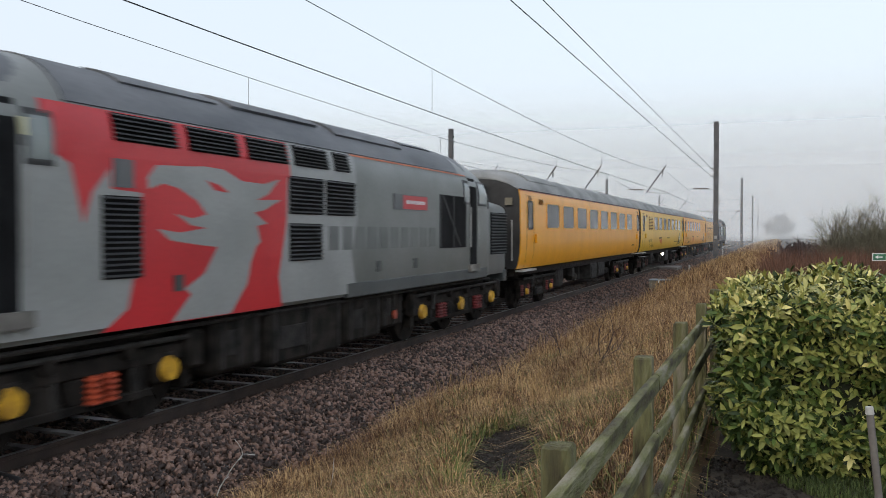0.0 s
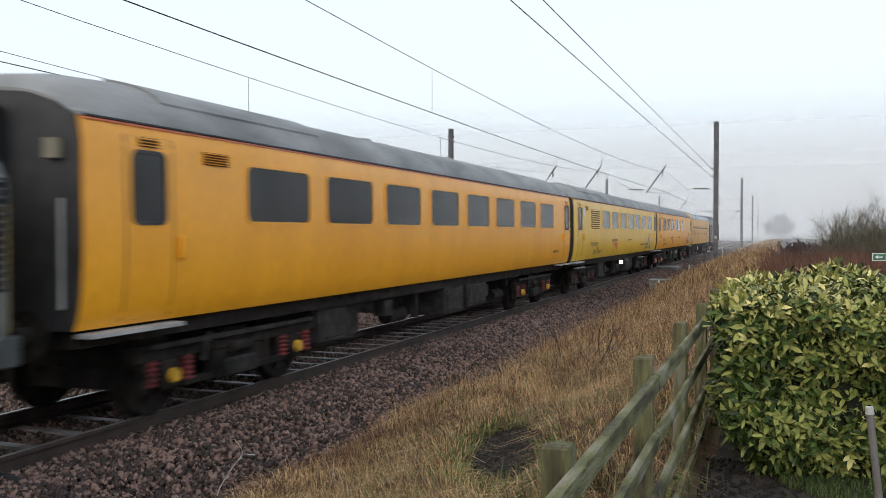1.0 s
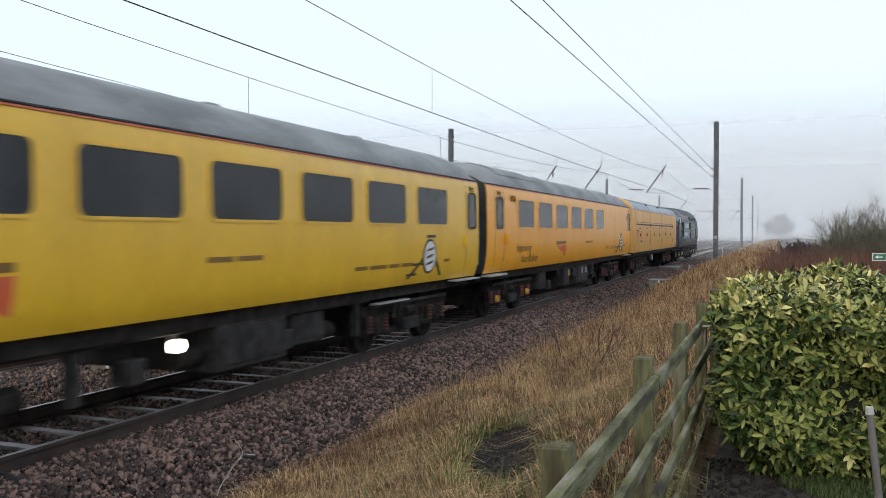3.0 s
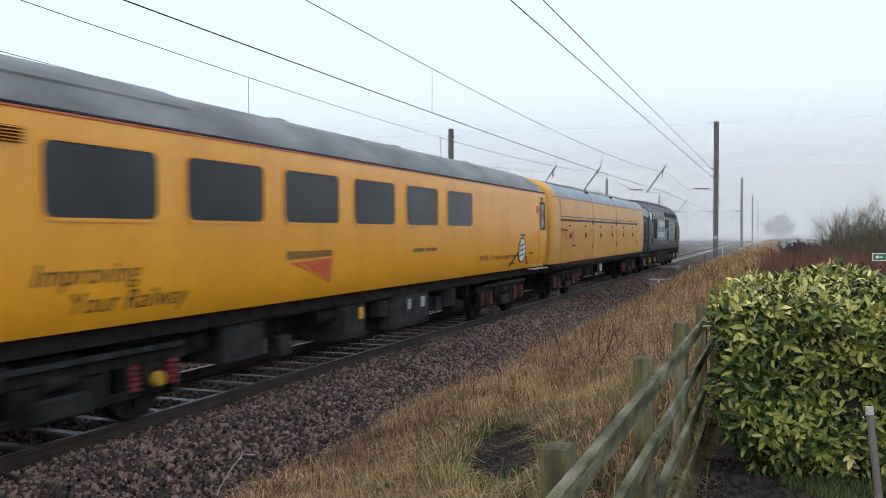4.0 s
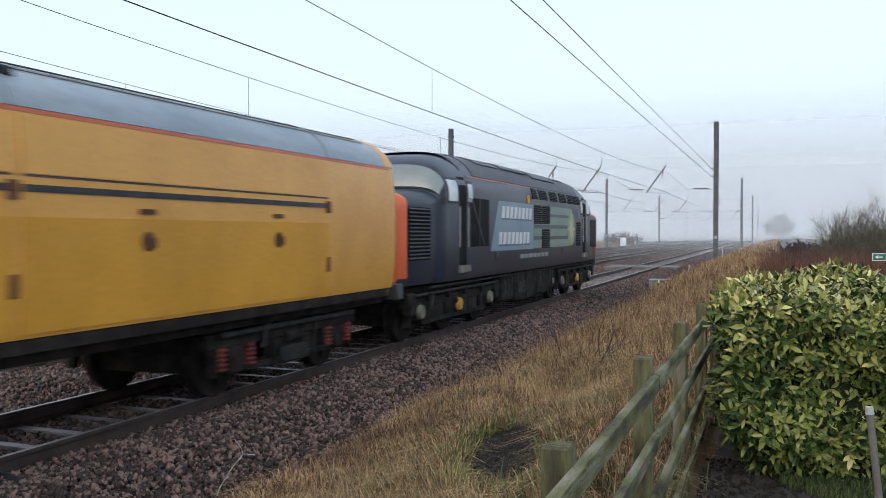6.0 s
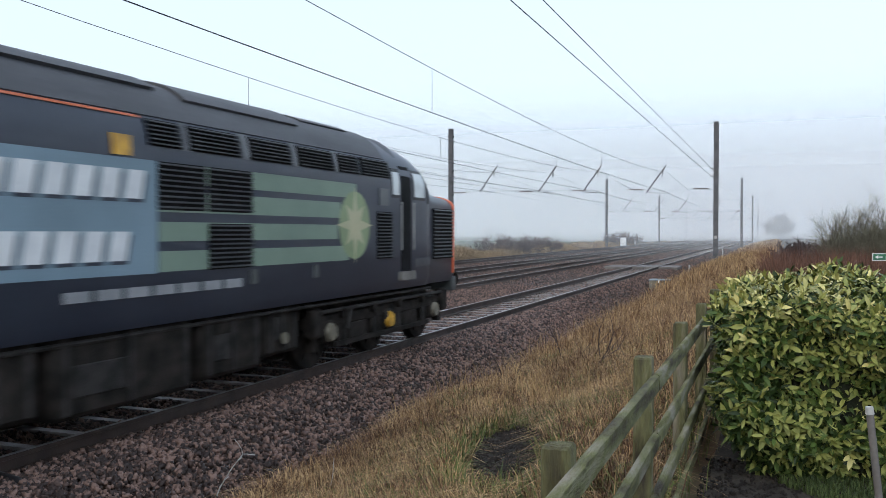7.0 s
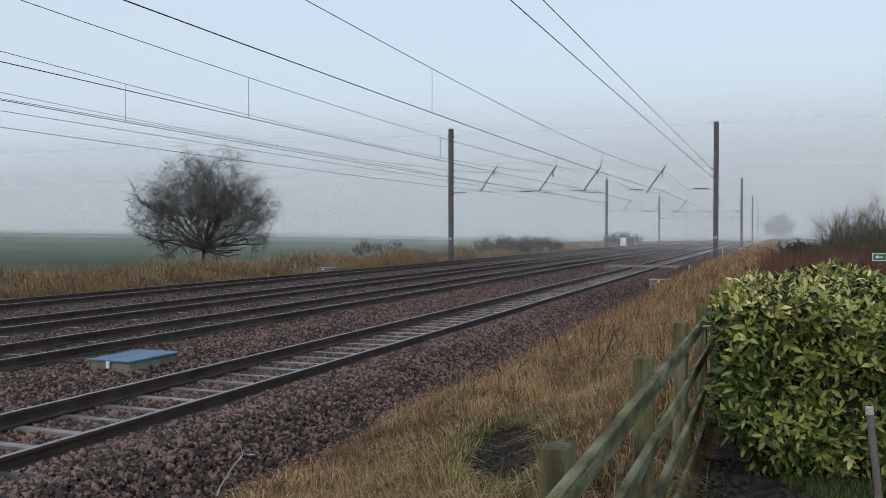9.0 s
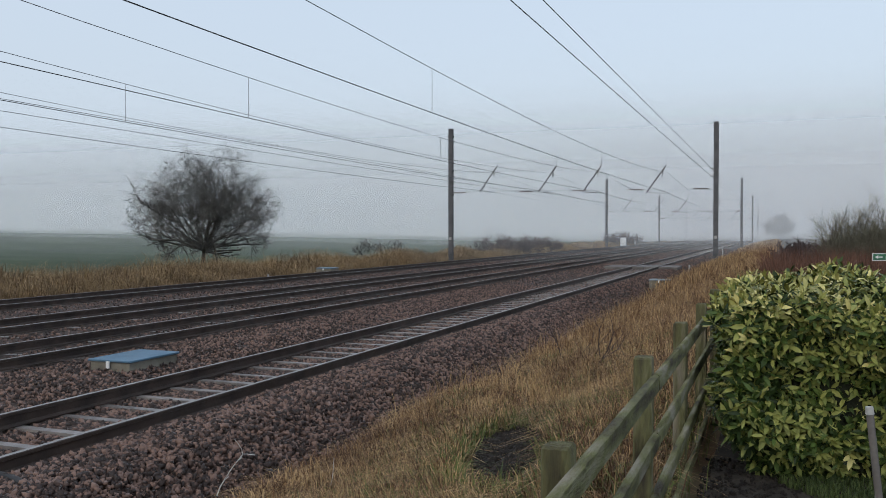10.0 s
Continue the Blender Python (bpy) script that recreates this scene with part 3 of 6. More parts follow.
    # end doors
    for y0 in (0.66, length - 0.66):
        coach_window(v, y0, y0 + 0.43, 2.1, 2.76, M_TRIM, 0.06)
        for s in (1, -1):
            part("door_seam", ring_panel(fine(rounded_outline(y0 - 0.13, y0 + 0.58, 1.14, 2.93, 0.03)), fine(rounded_outline(y0 - 0.118, y0 + 0.568, 1.14, 2.93, 0.03)), 0.003, 0.01, s), M_TRIM, v)
            part("door_handle", box(min(s * 1.41, s * 1.47), max(s * 1.41, s * 1.47), y0 + (0.64 if y0 < 5 else -0.28), y0 + (0.71 if y0 < 5 else -0.21), 1.72, 1.95, 0.01), paint, v, "door grab handle")
            vent = grille(v, y0 + 0.08, y0 + 0.36, 2.825, 2.92, 3, M_TRIM, paint, s, name="door_vent")
    for a, b, z0, z1, n in vents:
        for s in (1, -1):
            grille(v, a, b, z0, z1, n, M_VENT, paint, s, name="ventilator", label="louvred ventilator grille")
    for a, b, w, z0 in equipment:
        bx = part("equipment_box", box(-w, w, a, b, z0, 0.95, 0.03), M_BOX, v, "grimy underframe equipment box")
        part("box_door", box(w + 0.002, w + 0.02, a + 0.08, b - 0.08, z0 + 0.08, 0.88, 0.008), M_BOX, bx)
    clutter(v, 4.6, length - 4.6, 11)
    # two-axle bogies
    for yc, cover, spring in zip((2.9, length - 2.9), covers, springs):
        bogie(v, yc, (-1.3, 1.3), 0.457, 1.0, (cover, cover), spring or M_RUSTSPRING)
    return v


M_REDLINE = surf("orange_red_line", (0.4, 0.085, 0.022), (0.52, 0.12, 0.03), 2.0, 0.4)
M_RUSTSPRING = surf("rusty_spring", (0.03, 0.012, 0.01), (0.085, 0.022, 0.018), 6.0, 0.7)
# Brown holding the shade behind louvres and in latch holes; fittings share it.
M_VENT = surf("vent_shade_and_fittings", (0.08, 0.03, 0.012), (0.13, 0.05, 0.02), 4.0, 0.8)
M_CAPY = surf("yellow_cap", (0.38, 0.2, 0.02), (0.68, 0.38, 0.025), 9.0, 0.45)
M_CAPW = surf("pale_cap", (0.12, 0.11, 0.08), (0.2, 0.18, 0.13), 6.0, 0.5)
M_CAPO = surf("orange_cap", (0.75, 0.13, 0.03), (0.85, 0.2, 0.05), 6.0, 0.5)
M_SPRING = surf("red_spring", (0.07, 0.012, 0.012), (0.19, 0.022, 0.022), 6.0, 0.6)
M_SPRINGO = surf("orange_spring", (0.24, 0.035, 0.015), (0.46, 0.07, 0.025), 6.0, 0.6)
M_BOX = surf("equipment_grey", (0.014, 0.0135, 0.013), (0.045, 0.042, 0.039), 5.0, 0.8, 0.3, spec=0.2)
M_INK = surf("dark_lettering", (0.03, 0.022, 0.012), (0.055, 0.04, 0.02), 5.0, 0.5)
M_SOFTINK = surf("soft_lettering", (0.16, 0.085, 0.015), (0.24, 0.12, 0.02), 4.0, 0.5)
M_RED = surf("signal_red_paint", (0.44, 0.011, 0.018), (0.54, 0.02, 0.028), 0.9, 0.35, 0.03, fine=22)
M_LOGO = surf("logo_orange_red", (0.55, 0.09, 0.03), (0.65, 0.13, 0.05), 3.0, 0.45)
M_SIGNWHITE = surf("emblem_white", (0.6, 0.6, 0.58), (0.75, 0.75, 0.73), 3.0, 0.5)
M_LAMP = glow("lit_lamp", (1.0, 0.9, 0.75), 9.0)


def row_windows(ys, w, z0=2.12, z1=2.76):
    return [(y, y + w, z0, z1) for y in ys]



def lettering(text, height, y, z, parent, material, shear=0.0, xf=side_x, width=None):
    """Words on the body side, reading along +y."""
    cu = bpy.data.curves.new("lettering", "FONT")
    cu.body, cu.size, cu.shear = text, height * 1.38, shear
    tmp = bpy.data.objects.new("lettering", cu)
    me = bpy.data.meshes.new_from_object(tmp)
    bpy.data.objects.remove(tmp)
    me.name = "lettering"
    wide = max(v.co.x for v in me.vertices)
    k = (width / wide) if width else 1.0
    for v in me.vertices:
        yy, zz = v.co.x * k + y, v.co.y + z
        v.co = (xf(zz) + 0.007, yy, zz)
    me.materials.append(material)
    ob = new("lettering", me)
    ob.parent = parent
    return ob


def decal(name, outline, material, parent, proud=0.006, xf=side_x, label=""):
    return part(name, side_panel(fine(outline), proud, proud + 0.004, 1, xf), material, parent, label)


def track_emblem(v, y, z):
    """A round white sign with dark bars over a pair of converging rails."""
    decal("emblem_leg", [(y - 0.96, 1.2), (y - 0.82, 1.2), (y - 0.05, z + 0.06), (y - 0.16, z + 0.06)], M_INK, v, 0.006)
    decal("emblem_leg", [(y + 0.58, 1.2), (y + 0.72, 1.2), (y + 0.26, z + 0.02), (y + 0.15, z + 0.02)], M_INK, v, 0.006)
    decal("emblem_bar", [(y - 0.12, z + 0.33), (y + 0.3, z + 0.33), (y + 0.3, z + 0.38), (y - 0.12, z + 0.38)], M_INK, v, 0.006)
    for k, w in ((1.25, 0.95), (1.42, 0.7)):
        decal("emblem_bar", [(y - w, k), (y - w + 0.42, k), (y - w + 0.42, k + 0.04), (y - w, k + 0.04)], M_INK, v, 0.008)
    def disc(r, n=24):
        return [(y + 0.02 + r * math.cos(2 * math.pi * i / n), z + r * math.sin(2 * math.pi * i / n)) for i in range(n)]
    part("emblem_ring", ring_panel(disc(0.31), disc(0.27), 0.014, 0.02), M_INK, v)
    part("emblem_disc", side_panel(disc(0.275), 0.012, 0.02), M_SIGNWHITE, v, "round white emblem")
    for dz in (-0.12, 0.0, 0.12):
        decal("emblem_bar", [(y - 0.16, z + dz - 0.045), (y + 0.14, z + dz - 0.005), (y + 0.2, z + dz + 0.045), (y - 0.1, z + dz + 0.005)], M_INK, v, 0.017)


def coach_markings(v, y_text, y_logo, y_small, y_emblem, long_text):
    lettering("Improving", 0.2, y_text, 1.53, v, M_INK, 0.25, width=1.35)
    lettering("Your Railway", 0.2, y_text + 0.42, 1.26, v, M_INK, 0.25, width=1.7)
    decal("logo_bar", [(y_logo, 1.64), (y_logo + 1.2, 1.67), (y_logo + 1.2, 1.75), (y_logo, 1.75)], M_SOFTINK, v)
    decal("logo_wedge", [(y_logo + 0.1, 1.6), (y_logo + 1.2, 1.64), (y_logo + 1.18, 1.3), (y_logo + 0.75, 1.44)], M_LOGO, v, 0.009, label="orange-red wedge logo")
    decal("logo_ray", [(y_logo + 0.3, 1.585), (y_logo + 0.37, 1.585), (y_logo + 1.08, 1.34), (y_logo + 1.0, 1.36)], M_AMBER, v, 0.013)
    decal("lettering_bar", [(y_small, 1.66), (y_small + 0.5, 1.66), (y_small + 0.5, 1.72), (y_small, 1.72)], M_SOFTINK, v)
    decal("lettering_bar", [(y_small + 0.57, 1.66), (y_small + 1.1, 1.66), (y_small + 1.1, 1.72), (y_small + 0.57, 1.72)], M_SOFTINK, v)
    if not long_text:
        a = y_emblem - 2.9
        for w in (0.5, 0.7, 0.5, 0.6):
            decal("lettering_bar", [(a, 1.42), (a + w - 0.08, 1.42), (a + w - 0.08, 1.48), (a, 1.48)], M_SOFTINK, v)
            a += w
    else:
        lettering(long_text, 0.12, y_emblem - 3.2, 1.39, v, M_INK, width=2.65)
    decal("lettering_bar", [(y_emblem + 0.75, 1.45), (y_emblem + 1.05, 1.45), (y_emblem + 1.05, 1.5), (y_emblem + 0.75, 1.5)], M_SOFTINK, v)
    track_emblem(v, y_emblem, 1.57)


COACH_LEN = 19.66
EQUIP = ((4.75, 5.6, 1.15, 0.4), (5.9, 6.5, 0.9, 0.3), (9.6, 10.7, 1.2, 0.38), (10.95, 12.2, 1.2, 0.42))
coach_a = coach("passenger_coach", COACH_LEN, M_AMBER, row_windows([2.57 + i * 1.934 for i in range(8)], 1.44),
                "amber-yellow railway coach with eight tinted windows and grey roof", [(1.75, 2.2, 2.72, 2.86, 5)], EQUIP, (M_CAPY, M_CAPY), (M_SPRING, M_SPRING))
decal("lettering_bar", [(17.6, 1.43), (18.2, 1.43), (18.2, 1.49), (17.6, 1.49)], M_SOFTINK, coach_a)
coach_b = coach("passenger_coach", COACH_LEN, M_YELLOW, row_windows([4.63 + i * 1.95 for i in range(7)], 1.46, 2.14, 2.78),
                "bright yellow test train coach with a large louvred grille", [(1.75, 2.2, 2.72, 2.86, 5), (2.7, 4.16, 2.12, 2.78, 9)],
                ((5.2, 5.9, 1.15, 0.4), (6.4, 7.2, 1.0, 0.32), (10.9, 12.4, 1.2, 0.36), (12.7, 13.6, 1.1, 0.45)))
coach_markings(coach_b, 2.55, 6.65, 10.4, 16.9, "")
decal("notice_plate", [(1.38, 2.55), (1.62, 2.55), (1.62, 2.78), (1.38, 2.78)], M_SIGNWHITE, coach_b, 0.006, label="pale notice plate")
part("inspection_lamp", tube((1.1, 10.2, 0.77), (1.22, 10.2, 0.77), 0.07, 0.07, 14), M_LAMP, coach_b, "lit white inspection lamp")
part("lamp_bracket", box(1.0, 1.1, 10.12, 10.28, 0.69, 0.95), M_UNDER, coach_b)
coach_c = coach("passenger_coach", COACH_LEN, M_AMBER, row_windows([2.38 + i * 1.93 for i in range(6)], 1.46, 2.12, 2.78),
                "orange-yellow inspection coach with six tinted windows", [(1.75, 2.2, 2.72, 2.86, 5)],
                ((5.4, 6.3, 1.1, 0.42), (8.2, 9.1, 1.15, 0.36), (10.0, 11.7, 1.18, 0.34), (12.9, 13.5, 1.05, 0.5)), (M_CAPY, None), (M_SPRING, M_SPRING))
for ly, lw, lm in ((8.75, 0.16, M_CAPY), (10.6, 0.14, M_STEP), (11.2, 0.18, M_STEP)):
    part("label_plate", box(1.19 if ly < 9.5 else 1.215, 1.2 if ly < 9.5 else 1.225, ly, ly + lw, 0.66, 0.84), lm, coach_c, "small label plate")
coach_markings(coach_c, 2.25, 6.3, 10.4, 17.2, "PLPR - Track Inspection")
decal("notice_plate", [(18.6, 2.5), (18.78, 2.5), (18.78, 2.68), (18.6, 2.68)], M_RED, coach_c, 0.006, label="small red notice plate")

# inspection van: flat panelled sides, silver roof
VAN_LEN = 18.0
VSIDE = [(1.33, 1.1), (1.365, 1.25), (1.385, 1.5), (1.395, 1.8), (1.395, 2.3), (1.385, 2.6), (1.365, 2.82), (1.33, 3.03)]
VROOF = [(1.335, 3.035), (1.31, 3.123), (1.25, 3.226), (1.16, 3.319), (1.05, 3.393), (0.9, 3.458), (0.7, 3.519), (0.5, 3.556), (0.25, 3.584), (0.0, 3.593)]
M_SILVER = surf("silver_roof", (0.2, 0.24, 0.27), (0.34, 0.38, 0.4), 1.2, 0.45, 0.1, fine=15, metal=0.2, stretch=(1, 0.3, 1))
M_VAN = surf("van_yellow", (0.56, 0.272, 0.042), (0.66, 0.335, 0.055), 1.1, 0.4, 0.05, fine=20)
M_VANLOW = surf("van_lower_yellow", (0.53, 0.258, 0.022), (0.63, 0.315, 0.028), 1.1, 0.4, 0.05, fine=20)


def van_x(z):
    return float(np.interp(z, [p[1] for p in VSIDE], [p[0] for p in VSIDE]))


def inspection_van():
    v = empty("inspection_van", pose(0, 0, 0), "windowless yellow inspection van with panelled sides and silver roof", "railway van", "coaches of the train")
    L = VAN_LEN
    ends = ((0.0, 0.94), (0.04, 0.97), (0.12, 0.99), (0.25, 1.0))
    ss = [(y, k) for y, k in ends] + [(L - y, k) for y, k in reversed(ends)]
    part("body", loft([mirrored([(x * k, z) for x, z in VSIDE] + [(1.1 * k, 3.04), (0.0, 3.06)], y) for y, k in ss]), M_VAN, v)
    def roof_row(y, k, up=0.0):
        return mirrored([(x * k + up * 0.6, z - (1 - k) * 3.4 * (z - 3.035) + up) if x > 0 else (0.0, z - (1 - k) * 3.4 * (z - 3.035) + up) for x, z in VROOF], y)
    part("roof", loft([roof_row(y, k) for y, k in ss]), M_SILVER, v, "dull silver roof", True)
    for rows in ([(-0.008, 0.935)] + ss[:4] + [(0.42, 1.0)], [(L - 0.42, 1.0)] + ss[4:] + [(L + 0.008, 0.935)]):
        part("roof_end", loft([roof_row(y, k, 0.006) for y, k in rows]), M_VAN, v, "yellow painted roof end", True)
    for ry in (5.67, 10.33, 15.7):
        part("roof_seam", loft([roof_row(ry - 0.03, 1.0, 0.012), roof_row(ry + 0.03, 1.0, 0.012)]), M_SILVER, v)
    for s in (1, -1):
        part("cantrail_stripe", side_panel([(0.25, 2.99), (L - 0.25, 2.99), (L - 0.25, 3.03), (0.25, 3.03)], 0.006, 0.02, s, van_x), M_REDLINE, v, "thin orange-red cantrail stripe")
        part("roof_strip", tube((s * 1.05, 0.65, 3.405), (s * 1.05, L - 0.65, 3.405), 0.012, sides=5), M_STEP, v)
        part("roof_groove", tube((s * 0.9, 0.65, 3.462), (s * 0.9, L - 0.65, 3.462), 0.012, sides=5), M_TRIM, v)
        for ry in (5.67, 10.33):
            part("roof_lug", box(*sorted((s * 1.1, s * 1.2)), ry - 0.16, ry + 0.16, 3.3, 3.38, 0.01), M_TRIM, v)
        for e, ey in ((-1, 0.0), (1, L)):
            part("end_handrail", tube((s * 1.15, ey + e * 0.05, 1.5), (s * 1.15, ey + e * 0.05, 2.5), 0.02, sides=6), M_TRIM, v)
            part("end_lamp_iron", box(*sorted((s * 0.95, s * 1.12)), *sorted((ey, ey + e * 0.06)), 1.5, 1.68), M_STEP, v)
            part("end_rib", box(*sorted((s * 0.62, s * 0.7)), *sorted((ey, ey + e * 0.05)), 1.2, 2.95, 0.01), M_VAN, v)
        for a, b in ((0.95, 5.62), (5.72, 10.28), (10.38, 15.6)):
            part("lower_panel", side_panel(fine([(a, 1.14), (b, 1.14), (b, 2.12), (a, 2.12)]), 0.012, 0.03, s, van_x), M_VANLOW, v)
            part("upper_panel", side_panel(fine([(a, 2.48), (b, 2.48), (b, 2.96), (a, 2.96)]), 0.012, 0.03, s, van_x), M_VAN, v)
            part("dark_strip", side_panel([(a, 2.33), (b, 2.33), (b, 2.39), (a, 2.39)], 0.012, 0.03, s, van_x), M_TRIM, v, "dark strip")
            part("seam", side_panel([(a, 2.455), (b, 2.455), (b, 2.475), (a, 2.475)], 0.006, 0.02, s, van_x), M_INK, v)
            part("hinge", side_panel([(b - 0.05, 1.45), (b + 0.04, 1.45), (b + 0.04, 1.65), (b - 0.05, 1.65)], 0.02, 0.03, s, van_x), M_VENT, v)
            part("hinge", side_panel([(b - 0.06, 2.26), (b + 0.06, 2.26), (b + 0.06, 2.42), (b - 0.06, 2.42)], 0.02, 0.03, s, van_x), M_VENT, v)
        for y in (2.1, 4.4, 7.0, 9.3, 11.9, 14.3):
            # Flat disc in front of the side; the hole's shade is only painted.
            cu = [(y + 0.1 * math.cos(i * math.pi / 8), 1.9 + 0.1 * math.sin(i * math.pi / 8)) for i in range(16)]
            part("latch_shade_disc", side_panel(cu, 0.016, 0.03, s, van_x), M_VENT, v, "round dark disc painted as the shade of a latch hole")
            part("latch", box(*sorted((s * 1.4, s * 1.43)), y - 0.02, y + 0.1, 1.84, 1.94), M_VENT, v)
            part("lift_handle", side_panel([(y - 0.11, 2.17), (y + 0.11, 2.17), (y + 0.11, 2.22), (y - 0.11, 2.22)], 0.02, 0.03, s, van_x), M_VENT, v)
        ring = [(8.6 + 0.21 * math.cos(i * math.pi / 10), 0.76 + 0.21 * math.sin(i * math.pi / 10)) for i in range(20)]
        inn = [(8.6 + 0.14 * math.cos(i * math.pi / 10), 0.76 + 0.14 * math.sin(i * math.pi / 10)) for i in range(20)]
        w = part("brake_wheel", ring_panel(ring, inn, -0.18, 0.03, s, lambda z: 1.3), M_SIGNWHITE, v, "white painted handbrake wheel")
        part("spoke", box(*sorted((s * 1.1, s * 1.115)), 8.58, 8.62, 0.58, 0.94), M_SIGNWHITE, w)
        part("footboard", box(*sorted((s * 1.1, s * 1.36)), 0.3, L - 0.3, 0.98, 1.09), M_UNDER, v)
    decal("logo_bar", [(0.95, 2.06), (1.75, 2.02), (1.75, 2.09), (0.95, 2.1)], M_INK, v, 0.018, van_x)
    decal("logo_wedge", [(1.0, 2.04), (1.75, 1.98), (1.7, 1.74), (1.45, 1.85)], M_LOGO, v, 0.018, van_x, "orange-red wedge logo")
    decal("logo_shield", [(2.4, 2.05), (2.75, 2.1), (2.72, 1.75), (2.5, 1.7), (2.35, 1.85)], M_LOGO, v, 0.018, van_x, "orange logo shape")
    decal("lettering_bar", [(2.3, 1.55), (2.85, 1.55), (2.85, 1.63), (2.3, 1.63)], M_INK, v, 0.018, van_x)
    part("solebar", box(-1.15, 1.15, 0.15, L - 0.15, 0.85, 1.11), M_UNDER, v)
    for a, b, w, z0 in ((5.0, 5.8, 1.0, 0.5), (6.8, 8.2, 0.9, 0.45), (9.0, 10.0, 0.9, 0.5)):
        part("equipment_box", box(-w, w, a, b, z0, 0.9, 0.03), M_BOX, v)
    for y, e in ((0.0, -1), (L, 1)):
        part("gangway", box(-0.5, 0.5, *sorted((y, y + e * 0.25)), 1.15, 3.0, 0.06), M_TRIM, v, "black gangway")
        buffers(v, y, e, length=0.4 if e < 0 else 0.15)
    for yc in (2.9, L - 2.9):
        bogie(v, yc, (-1.3, 1.3), 0.457, 1.05, (None, None), M_SPRING)
    return v


coach_d = inspection_van()

# ---- locomotives ----
LOCO_LEN = 17.4
LW, LZS, LZT = 1.35, 2.72, 3.67
LOCO_ARC = [(math.cos(math.pi / 2 * i / 14), math.sin(math.pi / 2 * i / 14)) for i in range(15)]


def loco_section(y, w, zb, zs, zt, p=0.62):
    half = [(w * 0.96, zb), (w, zb + 0.14), (w, (zb + zs) / 2), (w, zs)]
    half += [(w * max(c, 0.0) ** p if i < 14 else 0.0, zs + (zt - zs) * s ** 0.92) for i, (c, s) in enumerate(LOCO_ARC) if i]
    return mirrored(half, y)


ARC_Z = [LZS + (LZT - LZS) * s ** 0.92 for c, s in LOCO_ARC]
ARC_X = [LW * max(c, 0.0) ** 0.62 if i < 14 else 0.0 for i, (c, s) in enumerate(LOCO_ARC)]


def loco_x(z):
    return LW if z < LZS else float(np.interp(z, ARC_Z, ARC_X))


def roof_shell(v, name, y0, y1, i0, i1, proud, material, label=""):
    """A curved plate over part of the roof, on both sides of the crown."""
    for s in (1, -1):
        def row(y):
            o = [(s * (ARC_X[i] + proud * LOCO_ARC[i][0]), y, ARC_Z[i] + proud * LOCO_ARC[i][1]) for i in range(i0, i1 + 1)]
            n = [(s * max(ARC_X[i] - 0.02, 0.0), y, ARC_Z[i] - 0.02) for i in range(i1, i0 - 1, -1)]
            return o + n
        part(name, loft([row(y0), row(y1)]), material, v, label)


M_LROOF_A = surf("loco_roof_grey", (0.06, 0.066, 0.075), (0.13, 0.137, 0.148), 1.4, 0.6, 0.15, fine=18, stretch=(1, 0.4, 1))
M_GRILLE = surf("grille_dark", (0.005, 0.0055, 0.006), (0.013, 0.0135, 0.0145), 3.0, 0.75, spec=0.12)
M_SLAT = surf("grille_slat", (0.024, 0.025, 0.027), (0.042, 0.044, 0.046), 3.0, 0.6, spec=0.3)
M_VALANCE = surf("valance_dark_grey", (0.04, 0.048, 0.048), (0.075, 0.082, 0.08), 1.0, 0.55, 0.1)
# Base colour lifted to paint in the sky's reflection on the glass.
M_CABGLASS = surf("sky_pale_glass", (0.13, 0.155, 0.15), (0.2, 0.23, 0.22), 0.6, 0.05, 0.0, spec=0.9)
M_WORNSTEP = surf("worn_step", (0.1, 0.095, 0.085), (0.19, 0.18, 0.16), 4.0, 0.6, 0.1)
M_WARN_Y = surf("warning_yellow", (0.75, 0.45, 0.01), (0.82, 0.5, 0.02), 1.0, 0.4)
# Pale base colour paints the daylight showing through the cab.
M_DAYLIGHTGLASS = surf("painted_daylight_glass", (0.4, 0.44, 0.44), (0.62, 0.66, 0.66), 2.0, 0.08)
M_WARN_O = surf("warning_orange", (0.6, 0.11, 0.03), (0.7, 0.15, 0.045), 1.0, 0.45)
M_SKY = surf("pale_blue_panel", (0.135, 0.2, 0.245), (0.19, 0.275, 0.335), 0.7, 0.4, 0.03)
M_SAGE = surf("pale_green_stripe", (0.125, 0.18, 0.14), (0.185, 0.255, 0.19), 0.7, 0.45, 0.05)
M_CREAM = surf("emblem_cream", (0.38, 0.37, 0.22), (0.47, 0.45, 0.28), 2.0, 0.45)
M_SILVERTEXT = surf("lettering_silver", (0.55, 0.57, 0.58), (0.7, 0.72, 0.72), 3.0, 0.4)
M_FAINT = surf("faded_lettering", (0.075, 0.08, 0.085), (0.11, 0.115, 0.12), 2.0, 0.45)


CAB_CURVE = [(1.7, 1.31, 1.05, 2.58, 2.86, 0.42), (1.78, 1.335, 1.05, 2.64, 3.1, 0.46), (1.92, 1.345, 1.05, 2.68, 3.3, 0.5), (2.14, 1.35, 1.05, 2.7, 3.44, 0.55), (2.55, 1.35, 1.05, 2.72, 3.55, 0.59), (3.05, 1.35, 1.05, 2.72, 3.61, 0.62), (3.6, LW, 1.05, LZS, LZT, 0.62)]


def cab_x(d, z):
    """Half width of the cab at a distance d from the nose end, at the height z."""
    q = [float(np.interp(d, [c[0] for c in CAB_CURVE], [c[k] for c in CAB_CURVE])) for k in range(6)]
    if z <= q[3]:
        return q[1]
    t = min(1.0, ((z - q[3]) / (q[4] - q[3])) ** (1 / 0.92))
    return q[1] * math.sqrt(max(0.0, 1 - t * t)) ** q[5]


